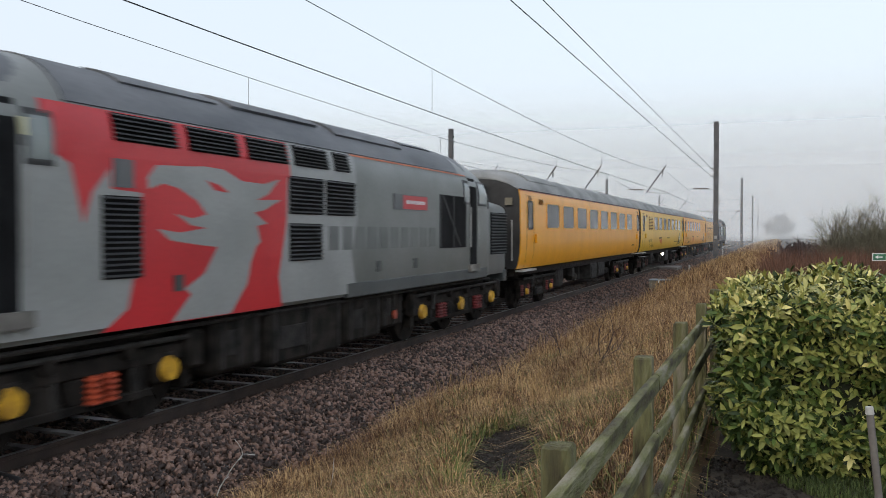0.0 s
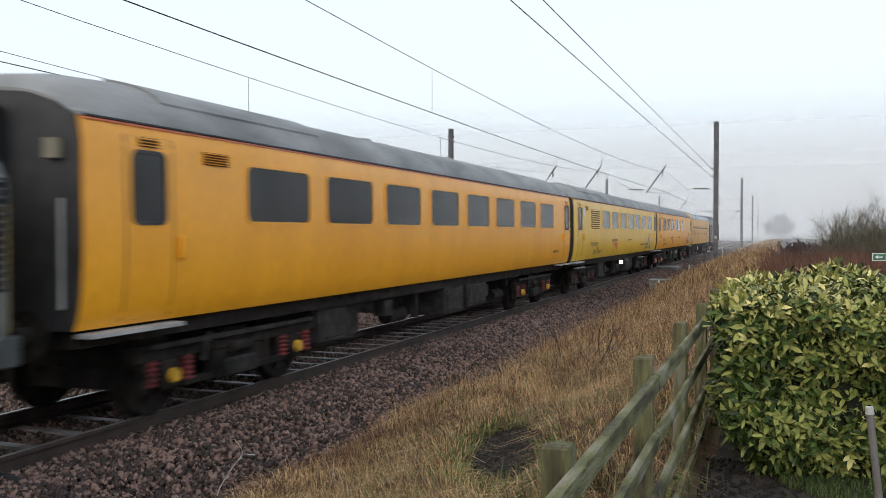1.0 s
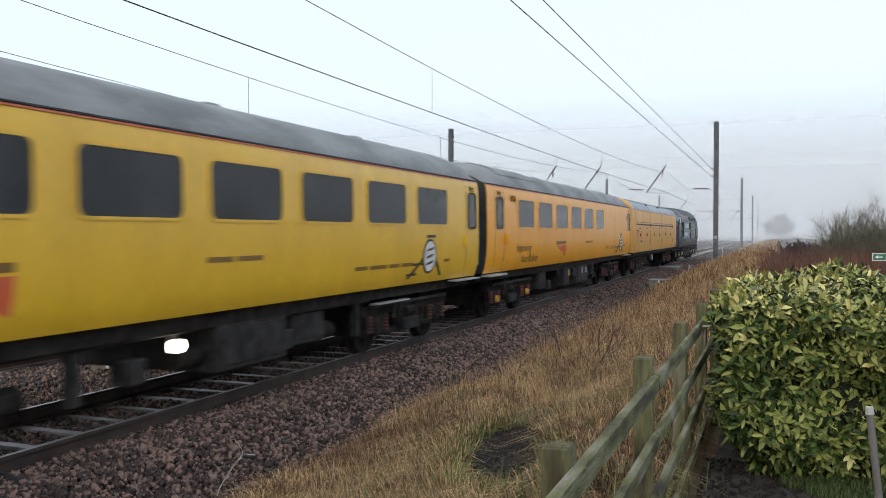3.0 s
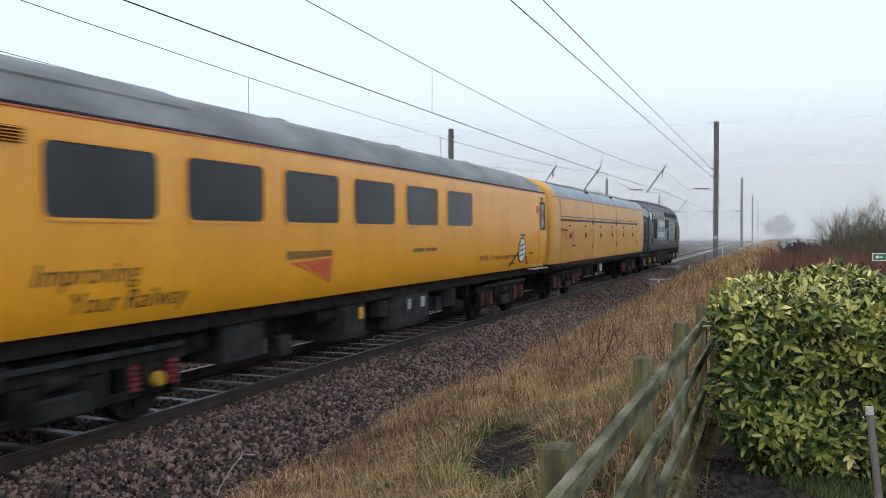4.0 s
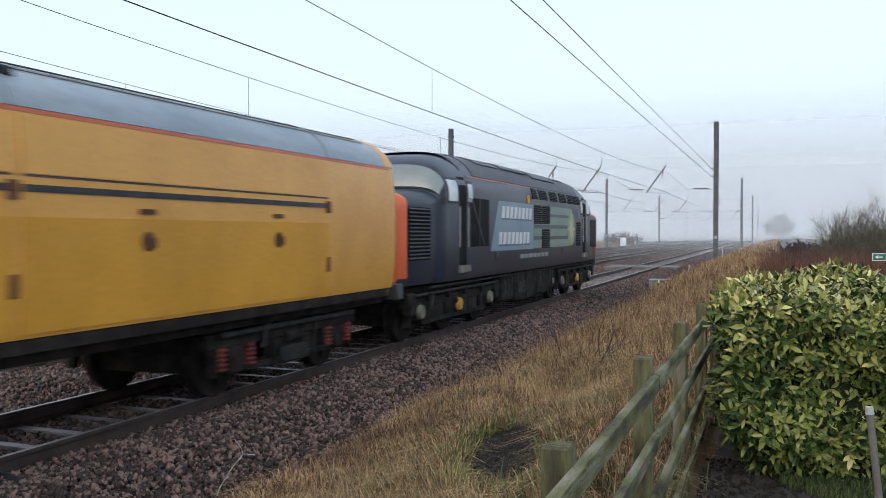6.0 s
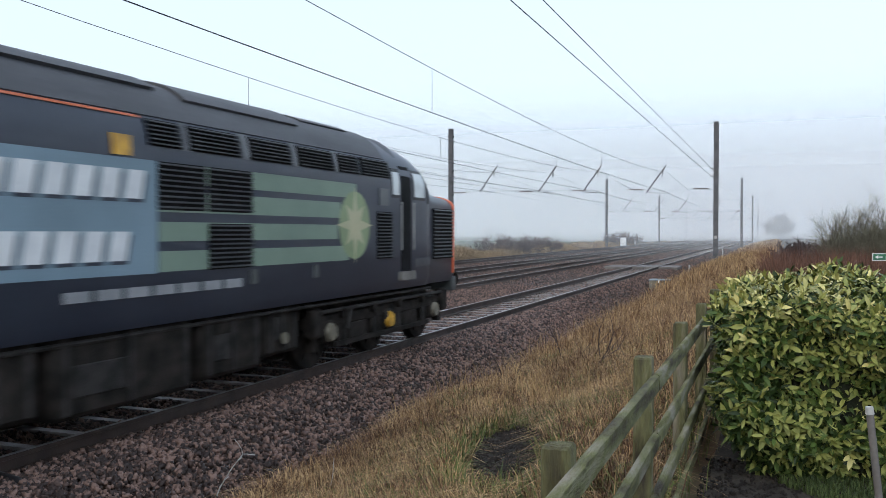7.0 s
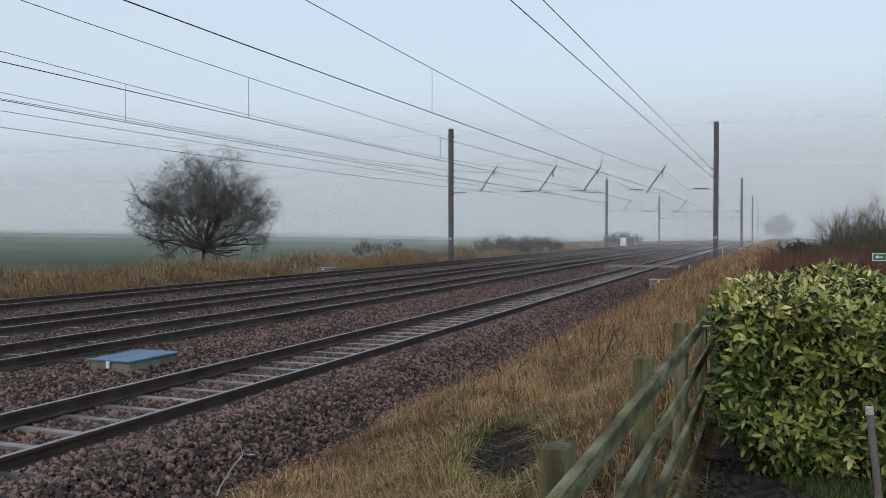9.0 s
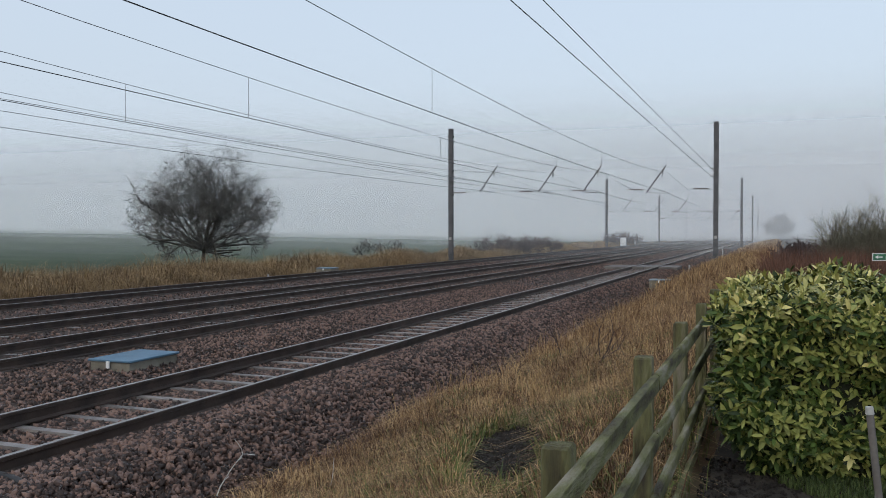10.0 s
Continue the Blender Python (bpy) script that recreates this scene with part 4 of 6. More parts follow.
def cab_front(z):
    return float(np.interp(z, [c[4] for c in CAB_CURVE], [c[0] for c in CAB_CURVE]))


def cab_skin(near, far, z0, z1, proud, s, Y, n=8):
    """A plate that follows the cab side between two edges, given as functions of the height."""
    bm = bmesh.new()
    rows = []
    for i in range(n + 1):
        z = z0 + (z1 - z0) * i / n
        ds = [near(z) + (far(z) - near(z)) * k / 5 for k in range(6)]
        rows.append([bm.verts.new((s * (cab_x(d, z) + p), Y(d), z)) for d, p in [(ds[0], -0.02)] + [(d, proud) for d in ds] + [(ds[-1], -0.02)]])
    for a, b in zip(rows[:-1], rows[1:]):
        for k in range(7):
            bm.faces.new((a[k], a[k + 1], b[k + 1], b[k]))
    return bm


def cab(v, flip, paint, warn):
    """Nose, windscreen, side windows and door at one end; flip mirrors it to the far end."""
    L = LOCO_LEN
    side_glass = M_DAYLIGHTGLASS if paint is M_BLUE else M_CABGLASS

    def Y(d):
        return L - d if flip else d

    def yy(a, b):
        return sorted((Y(a), Y(b)))
    for s in (1, -1):
        nose_x = lambda z: 1.245
        a, b = yy(0.3 if warn is M_WARN_O else 0.16, 1.32)
        grille(v, a, b, 1.5, 2.44, 14, M_GRILLE, M_SLAT, s, nose_x, "nose_grille", "louvred grille in the nose side")
        for nm, near, far, z0, z1, proud, mat, lab in (
                ("window_seal", lambda z: max(1.98, cab_front(z) + 0.13), lambda z: 2.54, 2.55, 3.06, 0.008, M_TRIM, "black window seal"),
                ("cab_window", lambda z: max(2.02, cab_front(z) + 0.18), lambda z: 2.49, 2.6, 3.01, 0.014, side_glass, "cab side window"),
                ("windscreen_pillar", lambda z: cab_front(z) + 0.02, lambda z: cab_front(z) + 0.17, 2.5, 3.26, 0.012, M_TRIM, "dark curved windscreen pillar"),
                # The door is not sunk: its recess's shade is a near-black plate.
                ("cab_door", lambda z: 2.62, lambda z: 3.04, 1.32, 3.1, 0.006, M_GRILLE, "cab door plate, its recess's shade painted near black"),
                ("window_seal", lambda z: 3.1, lambda z: 3.42, 2.56, 3.04, 0.008, M_TRIM, "black window seal"),
                ("cab_window", lambda z: 3.13, lambda z: 3.39, 2.61, 2.98, 0.014, side_glass, "narrow cab side window")):
            part(nm, cab_skin(near, far, z0, z1, proud, s, Y), mat, v, lab)
        for h in (2.56, 3.08):
            part("grab_rail", tube((s * 1.385, Y(h), 1.7), (s * 1.385, Y(h), 2.5), 0.013, sides=6), M_STEP, v, "pale grab rail")
        a, b = yy(2.55, 3.15)
        part("door_step", box(*sorted((s * 1.3, s * 1.41)), a, b, 1.2, 1.34), M_WORNSTEP, v, "worn metal door step")
    # windscreen wrapped across the cab front, and its middle pillar
    rows = []
    for q, out in ((CAB_CURVE[0], 0.03), (CAB_CURVE[1], 0.028), (CAB_CURVE[2], 0.02)):
        full = loco_section(0, q[1], q[2], q[3], q[4], q[5])
        arc = full[6:-6]
        rows.append([(x, Y(q[0] - out), z + out * 0.5) for x, _, z in arc] + [(x * 0.98, Y(q[0] + 0.03), z - 0.03) for x, _, z in reversed(arc)])
    part("windscreen", loft(rows), M_CABGLASS, v, "raked cab windscreen with the sky's reflection painted pale")
    bm = bmesh.new()
    for (d0, z0), (d1, z1) in (((1.655, 2.88), (1.735, 3.12)), ((1.735, 3.12), (1.88, 3.33))):
        q = [(x, d, z + dz) for d, z in ((d0, z0), (d1, z1)) for x in (-0.05, 0.05) for dz in (0.0, 0.03)]
        vs = [bm.verts.new((x, Y(d), z)) for x, d, z in q]
        for k in ((0, 1, 3, 2), (4, 6, 7, 5), (0, 4, 5, 1), (2, 3, 7, 6), (0, 2, 6, 4), (1, 5, 7, 3)):
            bm.faces.new([vs[n] for n in k])
    part("windscreen_pillar", bm, paint, v)
    a, b = yy(-0.012, 0.05)
    if warn is M_WARN_O:
        rim = ((-0.014, 1.09, 1.1, 2.27, 2.475, 0.4), (0.05, 1.174, 1.1, 2.392, 2.624, 0.4), (0.16, 1.236, 1.1, 2.475, 2.716, 0.4), (0.27, 1.238, 1.1, 2.48, 2.724, 0.4))
        part("warning_panel", loft([loco_section(Y(q[0]), *q[1:]) for q in (reversed(rim) if flip else rim)]), warn, v, "orange-red painted nose end")
    else:
        part("warning_panel", box(-1.13, 1.13, a, b, 1.12, 2.25, 0.03), warn, v, "bright painted nose end")
    for x in (-0.72, 0.72):
        part("nose_lamp", tube((x, Y(-0.06), 1.5), (x, Y(0.0), 1.5), 0.1, 0.1, 12), M_STEP, v)
    a, b = yy(-0.05, 0.2)
    part("buffer_beam", box(-1.2, 1.2, a, b, 0.85, 1.12, 0.02), M_VALANCE, v)


def loco(name, label, paint, roof, warn, row, mids, big_windows, caps, springs):
    v = empty(name, pose(0, 0, 0), label, "diesel locomotive", "locomotives of the train")
    L = LOCO_LEN
    e = [(0.0, 1.08, 1.05, 2.26, 2.46, 0.4), (0.05, 1.16, 1.05, 2.38, 2.61, 0.4), (0.16, 1.22, 1.05, 2.46, 2.7, 0.4), (1.5, 1.235, 1.05, 2.52, 2.79, 0.4), (1.66, 1.26, 1.05, 2.55, 2.81, 0.4), *CAB_CURVE]
    secs = [loco_section(q[0], q[1], q[2], q[3], q[4], q[5]) for q in e] + [loco_section(L - q[0], q[1], q[2], q[3], q[4], q[5]) for q in reversed(e)]
    part("body", loft(secs), paint, v)
    roof_shell(v, "roof", 3.6, L - 3.6, 4, 14, 0.012, roof, "dark curved roof")
    for a, b, i0, i1, pr in ((4.6, 6.2, 8, 12, 0.035), (6.5, 8.6, 8, 13, 0.05), (9.0, 11.4, 7, 12, 0.045), (11.8, 13.2, 9, 13, 0.035)):
        roof_shell(v, "roof_hatch", a, b, i0, i1, pr, roof, "raised roof hatch")
    part("exhaust_silencer", box(-0.35, 0.35, 7.2, 8.4, 3.6, 3.74, 0.05), roof, v)
    for y, f in ((0, False), (L, True)):
        cab(v, f, paint, warn)
        roof_shell(v, "cab_roof", *sorted((2.95 if not f else L - 2.95, 3.6 if not f else L - 3.6)), 5, 14, -0.02, roof)
    for s in (1, -1):
        for a, b in row:
            grille(v, a, b, 2.86, 3.13, 6, M_GRILLE, M_SLAT, s, lambda z: loco_x(z) + 0.012, "upper_grille", "slanted louvred grille below the roof")
        for a, b, z0, z1 in mids:
            grille(v, a, b, z0, z1, int((z1 - z0) / 0.05), M_GRILLE, M_SLAT, s, loco_x, "side_grille", "louvred radiator grille")
        for a, b in big_windows:
            w = part("mesh_opening", side_panel([(a, 1.7), (b, 1.7), (b, 2.7), (a, 2.7)], 0.008, 0.03, s, loco_x), M_GRILLE, v, "large dark framed opening")
            for y0 in (a, (a + b) / 2 - 0.025, b - 0.05):
                part("bar", side_panel([(y0, 1.7), (y0 + 0.05, 1.7), (y0 + 0.05, 2.7), (y0, 2.7)], 0.016, 0.01, s, loco_x), M_SLAT, w)
            part("brace", side_panel([(a + 0.08, 2.68), (a + 0.16, 2.68), (b - 0.3, 1.72), (b - 0.38, 1.72)], 0.022, 0.01, s, loco_x), M_SLAT, w)
        if paint == M_GREY:
            part("valance", box(*sorted((s * 1.28, s * 1.357)), 8.9, L - 1.9, 1.03, 1.26, 0.02), M_VALANCE, v, "dark lower body valance")
        ca, cb = (3.2, 8.05) if paint == M_BLUE else (9.15, L - 3.2)
        part("cantrail_line", side_panel([(ca, 3.125), (cb, 3.125), (cb, 3.15), (ca, 3.15)], 0.012, 0.02, s, loco_x), M_REDLINE, v, "thin red cantrail line")
        for hy in (9.9, 11.4, 5.0):
            part("filler_flap", side_panel([(hy, 1.38), (hy + 0.16, 1.38), (hy + 0.16, 1.55), (hy, 1.55)], 0.01, 0.02, s, loco_x), M_VALANCE, v)
        part("pipe", tube((s * 1.22, 1.4, 0.98), (s * 1.22, L - 1.4, 0.98), 0.025, sides=6), M_BOX, v)
    for yc in (3.1, L - 3.1):
        bogie(v, yc, (-2.05, 0.0, 2.05), 0.55, 1.05, caps, (M_SPRINGO if springs and yc < 5 else springs), 0.14)
        part("brake_gear", box(-0.9, 0.9, yc - 2.3, yc + 2.3, 0.84, 0.98, 0.02), M_UNDER, v)
    for a, b, w, z0 in ((5.9, 6.9, 1.2, 0.35), (7.0, 9.0, 1.22, 0.28), (9.15, 10.4, 1.2, 0.32), (10.5, 11.4, 1.15, 0.4)):
        t = part("tank", box(-w, w, a, b, z0, 1.06, 0.06), M_UNDER, v, "dirty underframe tank")
        for ry in (a + 0.15, (a + b) / 2, b - 0.15):
            part("strap", box(w - 0.01, w + 0.025, ry - 0.03, ry + 0.03, z0 + 0.05, 1.04, 0.008), M_BOX, t)
        part("inspection_cover", box(w + 0.002, w + 0.02, a + 0.24, (a + b) / 2 - 0.08, z0 + 0.2, z0 + 0.5, 0.01), M_BOX, t)
    part("gauge_dial", tube((1.2, 10.9, 0.62), (1.23, 10.9, 0.62), 0.075, 0.075, 14), M_SPRINGO if paint == M_GREY else M_CAPW, v, "round painted dial")
    for y, s in ((0.0, -1), (L, 1)):
        buffers(v, y, s, length=0.4 if s > 0 else 0.15)
    return v


from mathutils import geometry


def smooth_outline(pts, n=3):
    """A closed Catmull-Rom curve through the points."""
    out, k = [], len(pts)
    for i in range(k):
        p0, p1, p2, p3 = (np.array(pts[(i + j - 1) % k]) for j in range(4))
        for j in range(n):
            t = j / n
            out.append(tuple(0.5 * (2 * p1 + (p2 - p0) * t + (2 * p0 - 5 * p1 + 4 * p2 - p3) * t * t + (3 * p1 - p0 - 3 * p2 + p3) * t ** 3)))
    return out


def curved_band(name, y0, y1, z0, z1, material, parent, proud, label="", n=8):
    """A painted strip that follows the curve of the upper body side."""
    bm = bmesh.new()
    rows = []
    for i in range(n + 1):
        z = z0 + (z1 - z0) * i / n
        rows.append([bm.verts.new((loco_x(z) + proud, y, z + 0.3 * proud)) for y in (y0, (y0 + y1) / 2, y1)])
    for a, b in zip(rows[:-1], rows[1:]):
        for k in range(2):
            bm.faces.new((a[k], a[k + 1], b[k + 1], b[k]))
    return part(name, bm, material, parent, label)


def flat_shape(name, outline, material, parent, proud, label="", xf=loco_x):
    """A painted shape with any outline, cut into triangles, lying on the body side."""
    bm = bmesh.new()
    vs = [bm.verts.new((xf(z) + proud, y, z)) for y, z in outline]
    for tri in geometry.tessellate_polygon([[Vector((y, z, 0)) for y, z in outline]]):
        bm.faces.new([vs[i] for i in tri])
    return part(name, bm, material, parent, label)


loco_a = loco("diesel_locomotive", "grey diesel locomotive with a red panel and bird emblem", M_GREY, M_LROOF_A, M_WARN_Y,
              ((4.15, 5.08), (5.27, 6.2), (6.38, 7.28), (7.45, 8.35), (8.55, 9.0)),
              ((7.3, 8.2, 2.23, 2.72), (8.28, 9.15, 2.23, 2.72), (7.3, 8.15, 1.62, 2.11), (3.98, 4.52, 1.55, 2.34)), ((12.65, 14.1),), (M_CAPY, M_CAPY, M_CAPY), M_SPRING)
M_WORN = surf("worn_lettering", (0.095, 0.102, 0.1), (0.15, 0.158, 0.153), 1.5, 0.45, 0.04)
M_BIRD = surf("emblem_grey", (0.22, 0.228, 0.222), (0.3, 0.308, 0.3), 0.8, 0.4, 0.04, fine=22)
RED_FIELD = [(3.34, 2.71), (7.3, 2.71), (7.25, 2.68), (7.22, 2.11), (7.03, 1.43), (7.11, 1.06), (3.97, 1.06), (4.32, 1.26), (4.4, 1.54), (4.53, 1.56), (4.53, 2.38), (4.1, 2.4), (4.09, 2.6), (3.86, 2.36), (3.75, 2.07), (3.6, 2.6)]
BIRD = [(4.74, 2.67), (5.24, 2.69), (5.51, 2.71), (5.88, 2.7), (6.23, 2.59), (6.7, 2.58), (7.06, 2.66), (6.8, 2.46), (6.55, 2.38), (7.09, 2.4), (6.7, 2.26), (6.49, 2.23), (6.78, 2.1), (6.55, 2.07), (6.63, 1.88), (6.53, 1.82), (6.41, 1.62), (6.34, 1.39), (6.01, 1.07), (4.95, 1.07), (5.28, 1.33), (5.18, 1.4), (5.51, 1.55), (5.75, 1.83), (5.39, 1.86), (4.95, 1.91), (4.74, 2.03), (5.09, 1.99), (5.55, 2.04), (5.28, 2.07), (5.01, 2.19), (5.31, 2.14), (5.56, 2.19), (5.39, 2.33), (5.09, 2.45), (4.84, 2.49), (4.61, 2.42), (4.6, 2.54)]
flat_shape("silver_panel", [(1.95, 1.1), (9.2, 1.1), (9.05, 1.7), (9.25, 2.2), (9.2, 2.71), (1.95, 2.71)], M_BIRD, loco_a, 0.002, "lighter silver-grey painted side")
curved_band("silver_band", 7.2, 9.2, 2.705, 3.14, M_BIRD, loco_a, 0.004, "silver-grey band round the upper grilles")
decal("notice_plate", [(3.06, 2.8), (3.3, 2.8), (3.3, 2.95), (3.06, 2.95)], M_CREAM, loco_a, 0.012, loco_x, "small cream notice plate")
flat_shape("red_panel", RED_FIELD, M_RED, loco_a, 0.004, "bright red painted panel")
curved_band("red_band", 3.3, 7.32, 2.705, 3.14, M_RED, loco_a, 0.006, "red band round the upper grilles")
flat_shape("bird_emblem", BIRD, M_BIRD, loco_a, 0.008, "grey bird of prey head emblem")
flat_shape("bird_eye", [(5.55, 2.56), (5.8, 2.52), (5.98, 2.44), (5.7, 2.46)], M_RED, loco_a, 0.011)
decal("side_hatch", [(4.12, 2.42), (4.4, 2.42), (4.4, 2.69), (4.12, 2.69)], M_FAINT, loco_a, 0.014, loco_x)
decal("name_plate", [(10.55, 2.37), (12.0, 2.37), (12.0, 2.63), (10.55, 2.63)], M_FAINT, loco_a, 0.016, loco_x, "nameplate with a pale rim")
decal("plate_field", [(10.92, 2.385), (11.985, 2.385), (11.985, 2.615), (10.92, 2.615)], M_RED, loco_a, 0.019, loco_x, "red plate field")
for k in range(7):
    a = 11.06 + k * 0.118
    decal("plate_lettering_bar", [(a, 2.475), (a + 0.08, 2.475), (a + 0.08, 2.535), (a, 2.535)], M_SILVERTEXT, loco_a, 0.022, loco_x)
for k in range(10):
    a = 8.35 + k * 0.42
    decal("lettering_bar", [(a, 1.74), (a + 0.3, 1.74), (a + 0.3, 2.08), (a, 2.08)], M_WORN, loco_a, 0.004, loco_x)

M_LROOF_B = surf("loco_roof_dark", (0.035, 0.037, 0.042), (0.065, 0.068, 0.075), 1.4, 0.6, 0.15, fine=18, stretch=(1, 0.4, 1))
loco_b = loco("diesel_locomotive", "dark blue diesel locomotive with pale green side stripes", M_BLUE, M_LROOF_B, M_WARN_O,
              ((8.14, 8.63), (8.8, 9.7), (9.94, 10.85), (11.06, 12.0), (12.17, 12.8), (12.9, 13.9)),
              ((8.25, 9.05, 2.22, 2.71), (9.1, 9.95, 2.22, 2.71), (9.1, 9.95, 1.58, 2.09), (13.42, 13.98, 1.58, 2.32)), ((3.2, 4.5),), (M_CAPW, M_CAPY, M_CAPW), None)
flat_shape("blue_panel", [(4.62, 1.58), (8.25, 1.58), (8.25, 2.71), (5.2, 2.71)], M_SKY, loco_b, 0.004, "pale blue slanted panel")
for z0, z1, y1 in ((2.5, 2.71, 12.7), (2.2, 2.42, 12.2), (1.9, 2.1, 12.12), (1.59, 1.8, 12.45)):
    flat_shape("green_stripe", [(8.27, z0), (y1, z0), (y1, z1), (8.27, z1)], M_SAGE, loco_b, 0.004, "pale green stripe")
M_DISC = surf("emblem_sage", (0.19, 0.25, 0.13), (0.26, 0.33, 0.17), 2.0, 0.45)
disc = [(12.65 + 0.5 * math.cos(i * math.pi / 16), 2.1 + 0.5 * math.sin(i * math.pi / 16)) for i in range(32)]
flat_shape("compass_disc", disc, M_DISC, loco_b, 0.008, "round compass emblem")
star = [(12.65 + (0.58 if i % 2 == 0 else 0.13) * math.cos(i * math.pi / 4), 2.1 + (0.58 if i % 2 == 0 else 0.13) * math.sin(i * math.pi / 4)) for i in range(8)]
flat_shape("compass_star", star, M_CREAM, loco_b, 0.011)
star2 = [(12.65 + (0.42 if i % 2 == 0 else 0.16) * math.cos(i * math.pi / 4 + math.pi / 4), 2.1 + (0.42 if i % 2 == 0 else 0.16) * math.sin(i * math.pi / 4 + math.pi / 4)) for i in range(8)]
flat_shape("compass_star", star2, M_CREAM, loco_b, 0.0095)
# company lettering as plain slanted bars
for z0, z1, a, n in ((2.32, 2.6, 5.42, 8), (1.72, 2.0, 5.2, 8)):
    for k in range(n):
        y = a + k * 0.335
        h = z1 - z0
        flat_shape("lettering_shadow", [(y + 0.03, z0 - 0.035), (y + 0.275, z0 - 0.035), (y + 0.275 + h * 0.22, z1 - 0.035), (y + 0.03 + h * 0.22, z1 - 0.035)], M_BLUE, loco_b, 0.0065)
        flat_shape("lettering_bar", [(y, z0), (y + 0.245, z0), (y + 0.245 + h * 0.22, z1), (y + h * 0.22, z1)], M_SILVERTEXT, loco_b, 0.0085)
for k in range(4):
    y = LOCO_LEN - 2.42 + k * 0.17
    flat_shape("number_bar", [(y, 1.4), (y + 0.12, 1.4), (y + 0.12, 1.54), (y, 1.54)], M_FAINT, loco_b, 0.008)
decal("builder_plate", [(7.62, 2.73), (7.86, 2.73), (7.86, 2.93), (7.62, 2.93)], M_CAPY, loco_b, 0.02, loco_x, "small yellow notice plate")
for a, b in ((8.63, 8.8), (9.7, 9.94), (10.85, 11.06), (12.0, 12.17)):
    curved_band("grille_divider", a + 0.04, b - 0.04, 2.84, 3.14, M_FAINT, loco_b, 0.02, "pale grille divider")
M_PALEBAR = surf("pale_lettering", (0.2, 0.21, 0.22), (0.28, 0.29, 0.3), 2.0, 0.5)
for k in range(7):
    y = 7.0 + k * 0.4
    flat_shape("lettering_bar", [(y, 1.36), (y + 0.33, 1.36), (y + 0.33, 1.46), (y, 1.46)], M_PALEBAR, loco_b, 0.008)
decal("side_hatch", [(13.5, 2.42), (13.85, 2.42), (13.85, 2.69), (13.5, 2.69)], M_FAINT, loco_b, 0.014, loco_x)

# offset of each vehicle's front end from the first coach's front end
CONSIST = ((loco_a, -17.95), (coach_a, 0.0), (coach_b, 20.25), (coach_c, 40.5), (coach_d, 60.95), (loco_b, 79.4))


# ---- fog ----
for my, op, top in ((62.0, 0.04, 18.0), (80.0, 0.075, 22.0), (118.0, 0.12, 28.0), (168.0, 0.22, 34.0), (235.0, 0.42, 42.0), (310.0, 0.55, 52.0), (400.0, 0.86, 76.0)):
    high = 0.62 * my + 12.0
    veil = mesh_object("mist", [(-1200, 0, -1.5), (1200, 0, -1.5), (1200, 0, high), (-1200, 0, high)], [(0, 1, 2, 3)], mist_material("mist", op, top))
    veil.location = (0, my, 0)
    tagged(veil, "thin pale winter fog hanging over the line", "fog", "", "stuff")

# ---- ballast stones ----
GOLD = (1 + 5 ** 0.5) / 2
ICO_V = np.array([(s * a, t * b, 0) for a, b in ((1, GOLD),) for s in (-1, 1) for t in (-1, 1)])
ICO_V = np.concatenate([ICO_V, ICO_V[:, [2, 0, 1]], ICO_V[:, [1, 2, 0]]]) / 1.9
OCT_V = np.array([(1, 0, 0), (-1, 0, 0), (0, 1, 0), (0, -1, 0), (0, 0, 1), (0, 0, -1)], float)
BLK_V = np.array([(x, y, z) for x in (-0.7, 0.7) for y in (-0.7, 0.7) for z in (-0.6, 0.6)])
OCT_F = np.array([(0, 2, 4), (2, 1, 4), (1, 3, 4), (3, 0, 4), (2, 0, 5), (1, 2, 5), (3, 1, 5), (0, 3, 5)])


def hull_faces(v):
    bm = bmesh.new()
    for p in v:
        bm.verts.new(p)
    bmesh.ops.convex_hull(bm, input=bm.verts)
    bm.verts.index_update()
    f = np.array([[q.index for q in x.verts] for x in bm.faces])
    bm.free()
    return f


ICO_F, BLK_F = hull_faces(ICO_V), hull_faces(BLK_V * (1, 1.02, 0.98) + 0.01 * np.sin(np.arange(24)).reshape(8, 3))


def stones(name, centres, size, bv, bf, gen, material, label):
    n, k = len(centres), len(bv)
    v = bv[None] * gen.uniform(0.55, 1.3, (n, k, 1)) * gen.uniform(0.5, 1.35, (n, 1, 3))
    a = gen.uniform(0, 2 * math.pi, (n, 3))
    for ax in range(3):
        c, s = np.cos(a[:, ax])[:, None], np.sin(a[:, ax])[:, None]
        p, q = (ax + 1) % 3, (ax + 2) % 3
        vp, vq = v[:, :, p] * c - v[:, :, q] * s, v[:, :, p] * s + v[:, :, q] * c
        v[:, :, p], v[:, :, q] = vp, vq
    v = v * (size * gen.uniform(0.6, 1.35, (n, 1, 1))) + centres[:, None]
    f = bf[None] + (np.arange(n) * k)[:, None, None]
    ob = big_mesh(name, v.reshape(-1, 3), f.reshape(-1, bf.shape[1]), material)
    return tagged(ob, label, "ballast stones", "", "stuff")


SEC_X, SEC_Z = [p[0] for p in sec], [p[1] for p in sec]


def bed_points(n, x0, x1, y0, y1, gen, lift=0.0, bias=1.0):
    x = gen.uniform(x0, x1, n)
    y = y0 + (y1 - y0) * gen.uniform(0, 1, n) ** bias
    z = np.interp(x, SEC_X, SEC_Z) + gen.uniform(-0.02, 0.025, n) + lift
    return np.stack([x, y, z], -1)


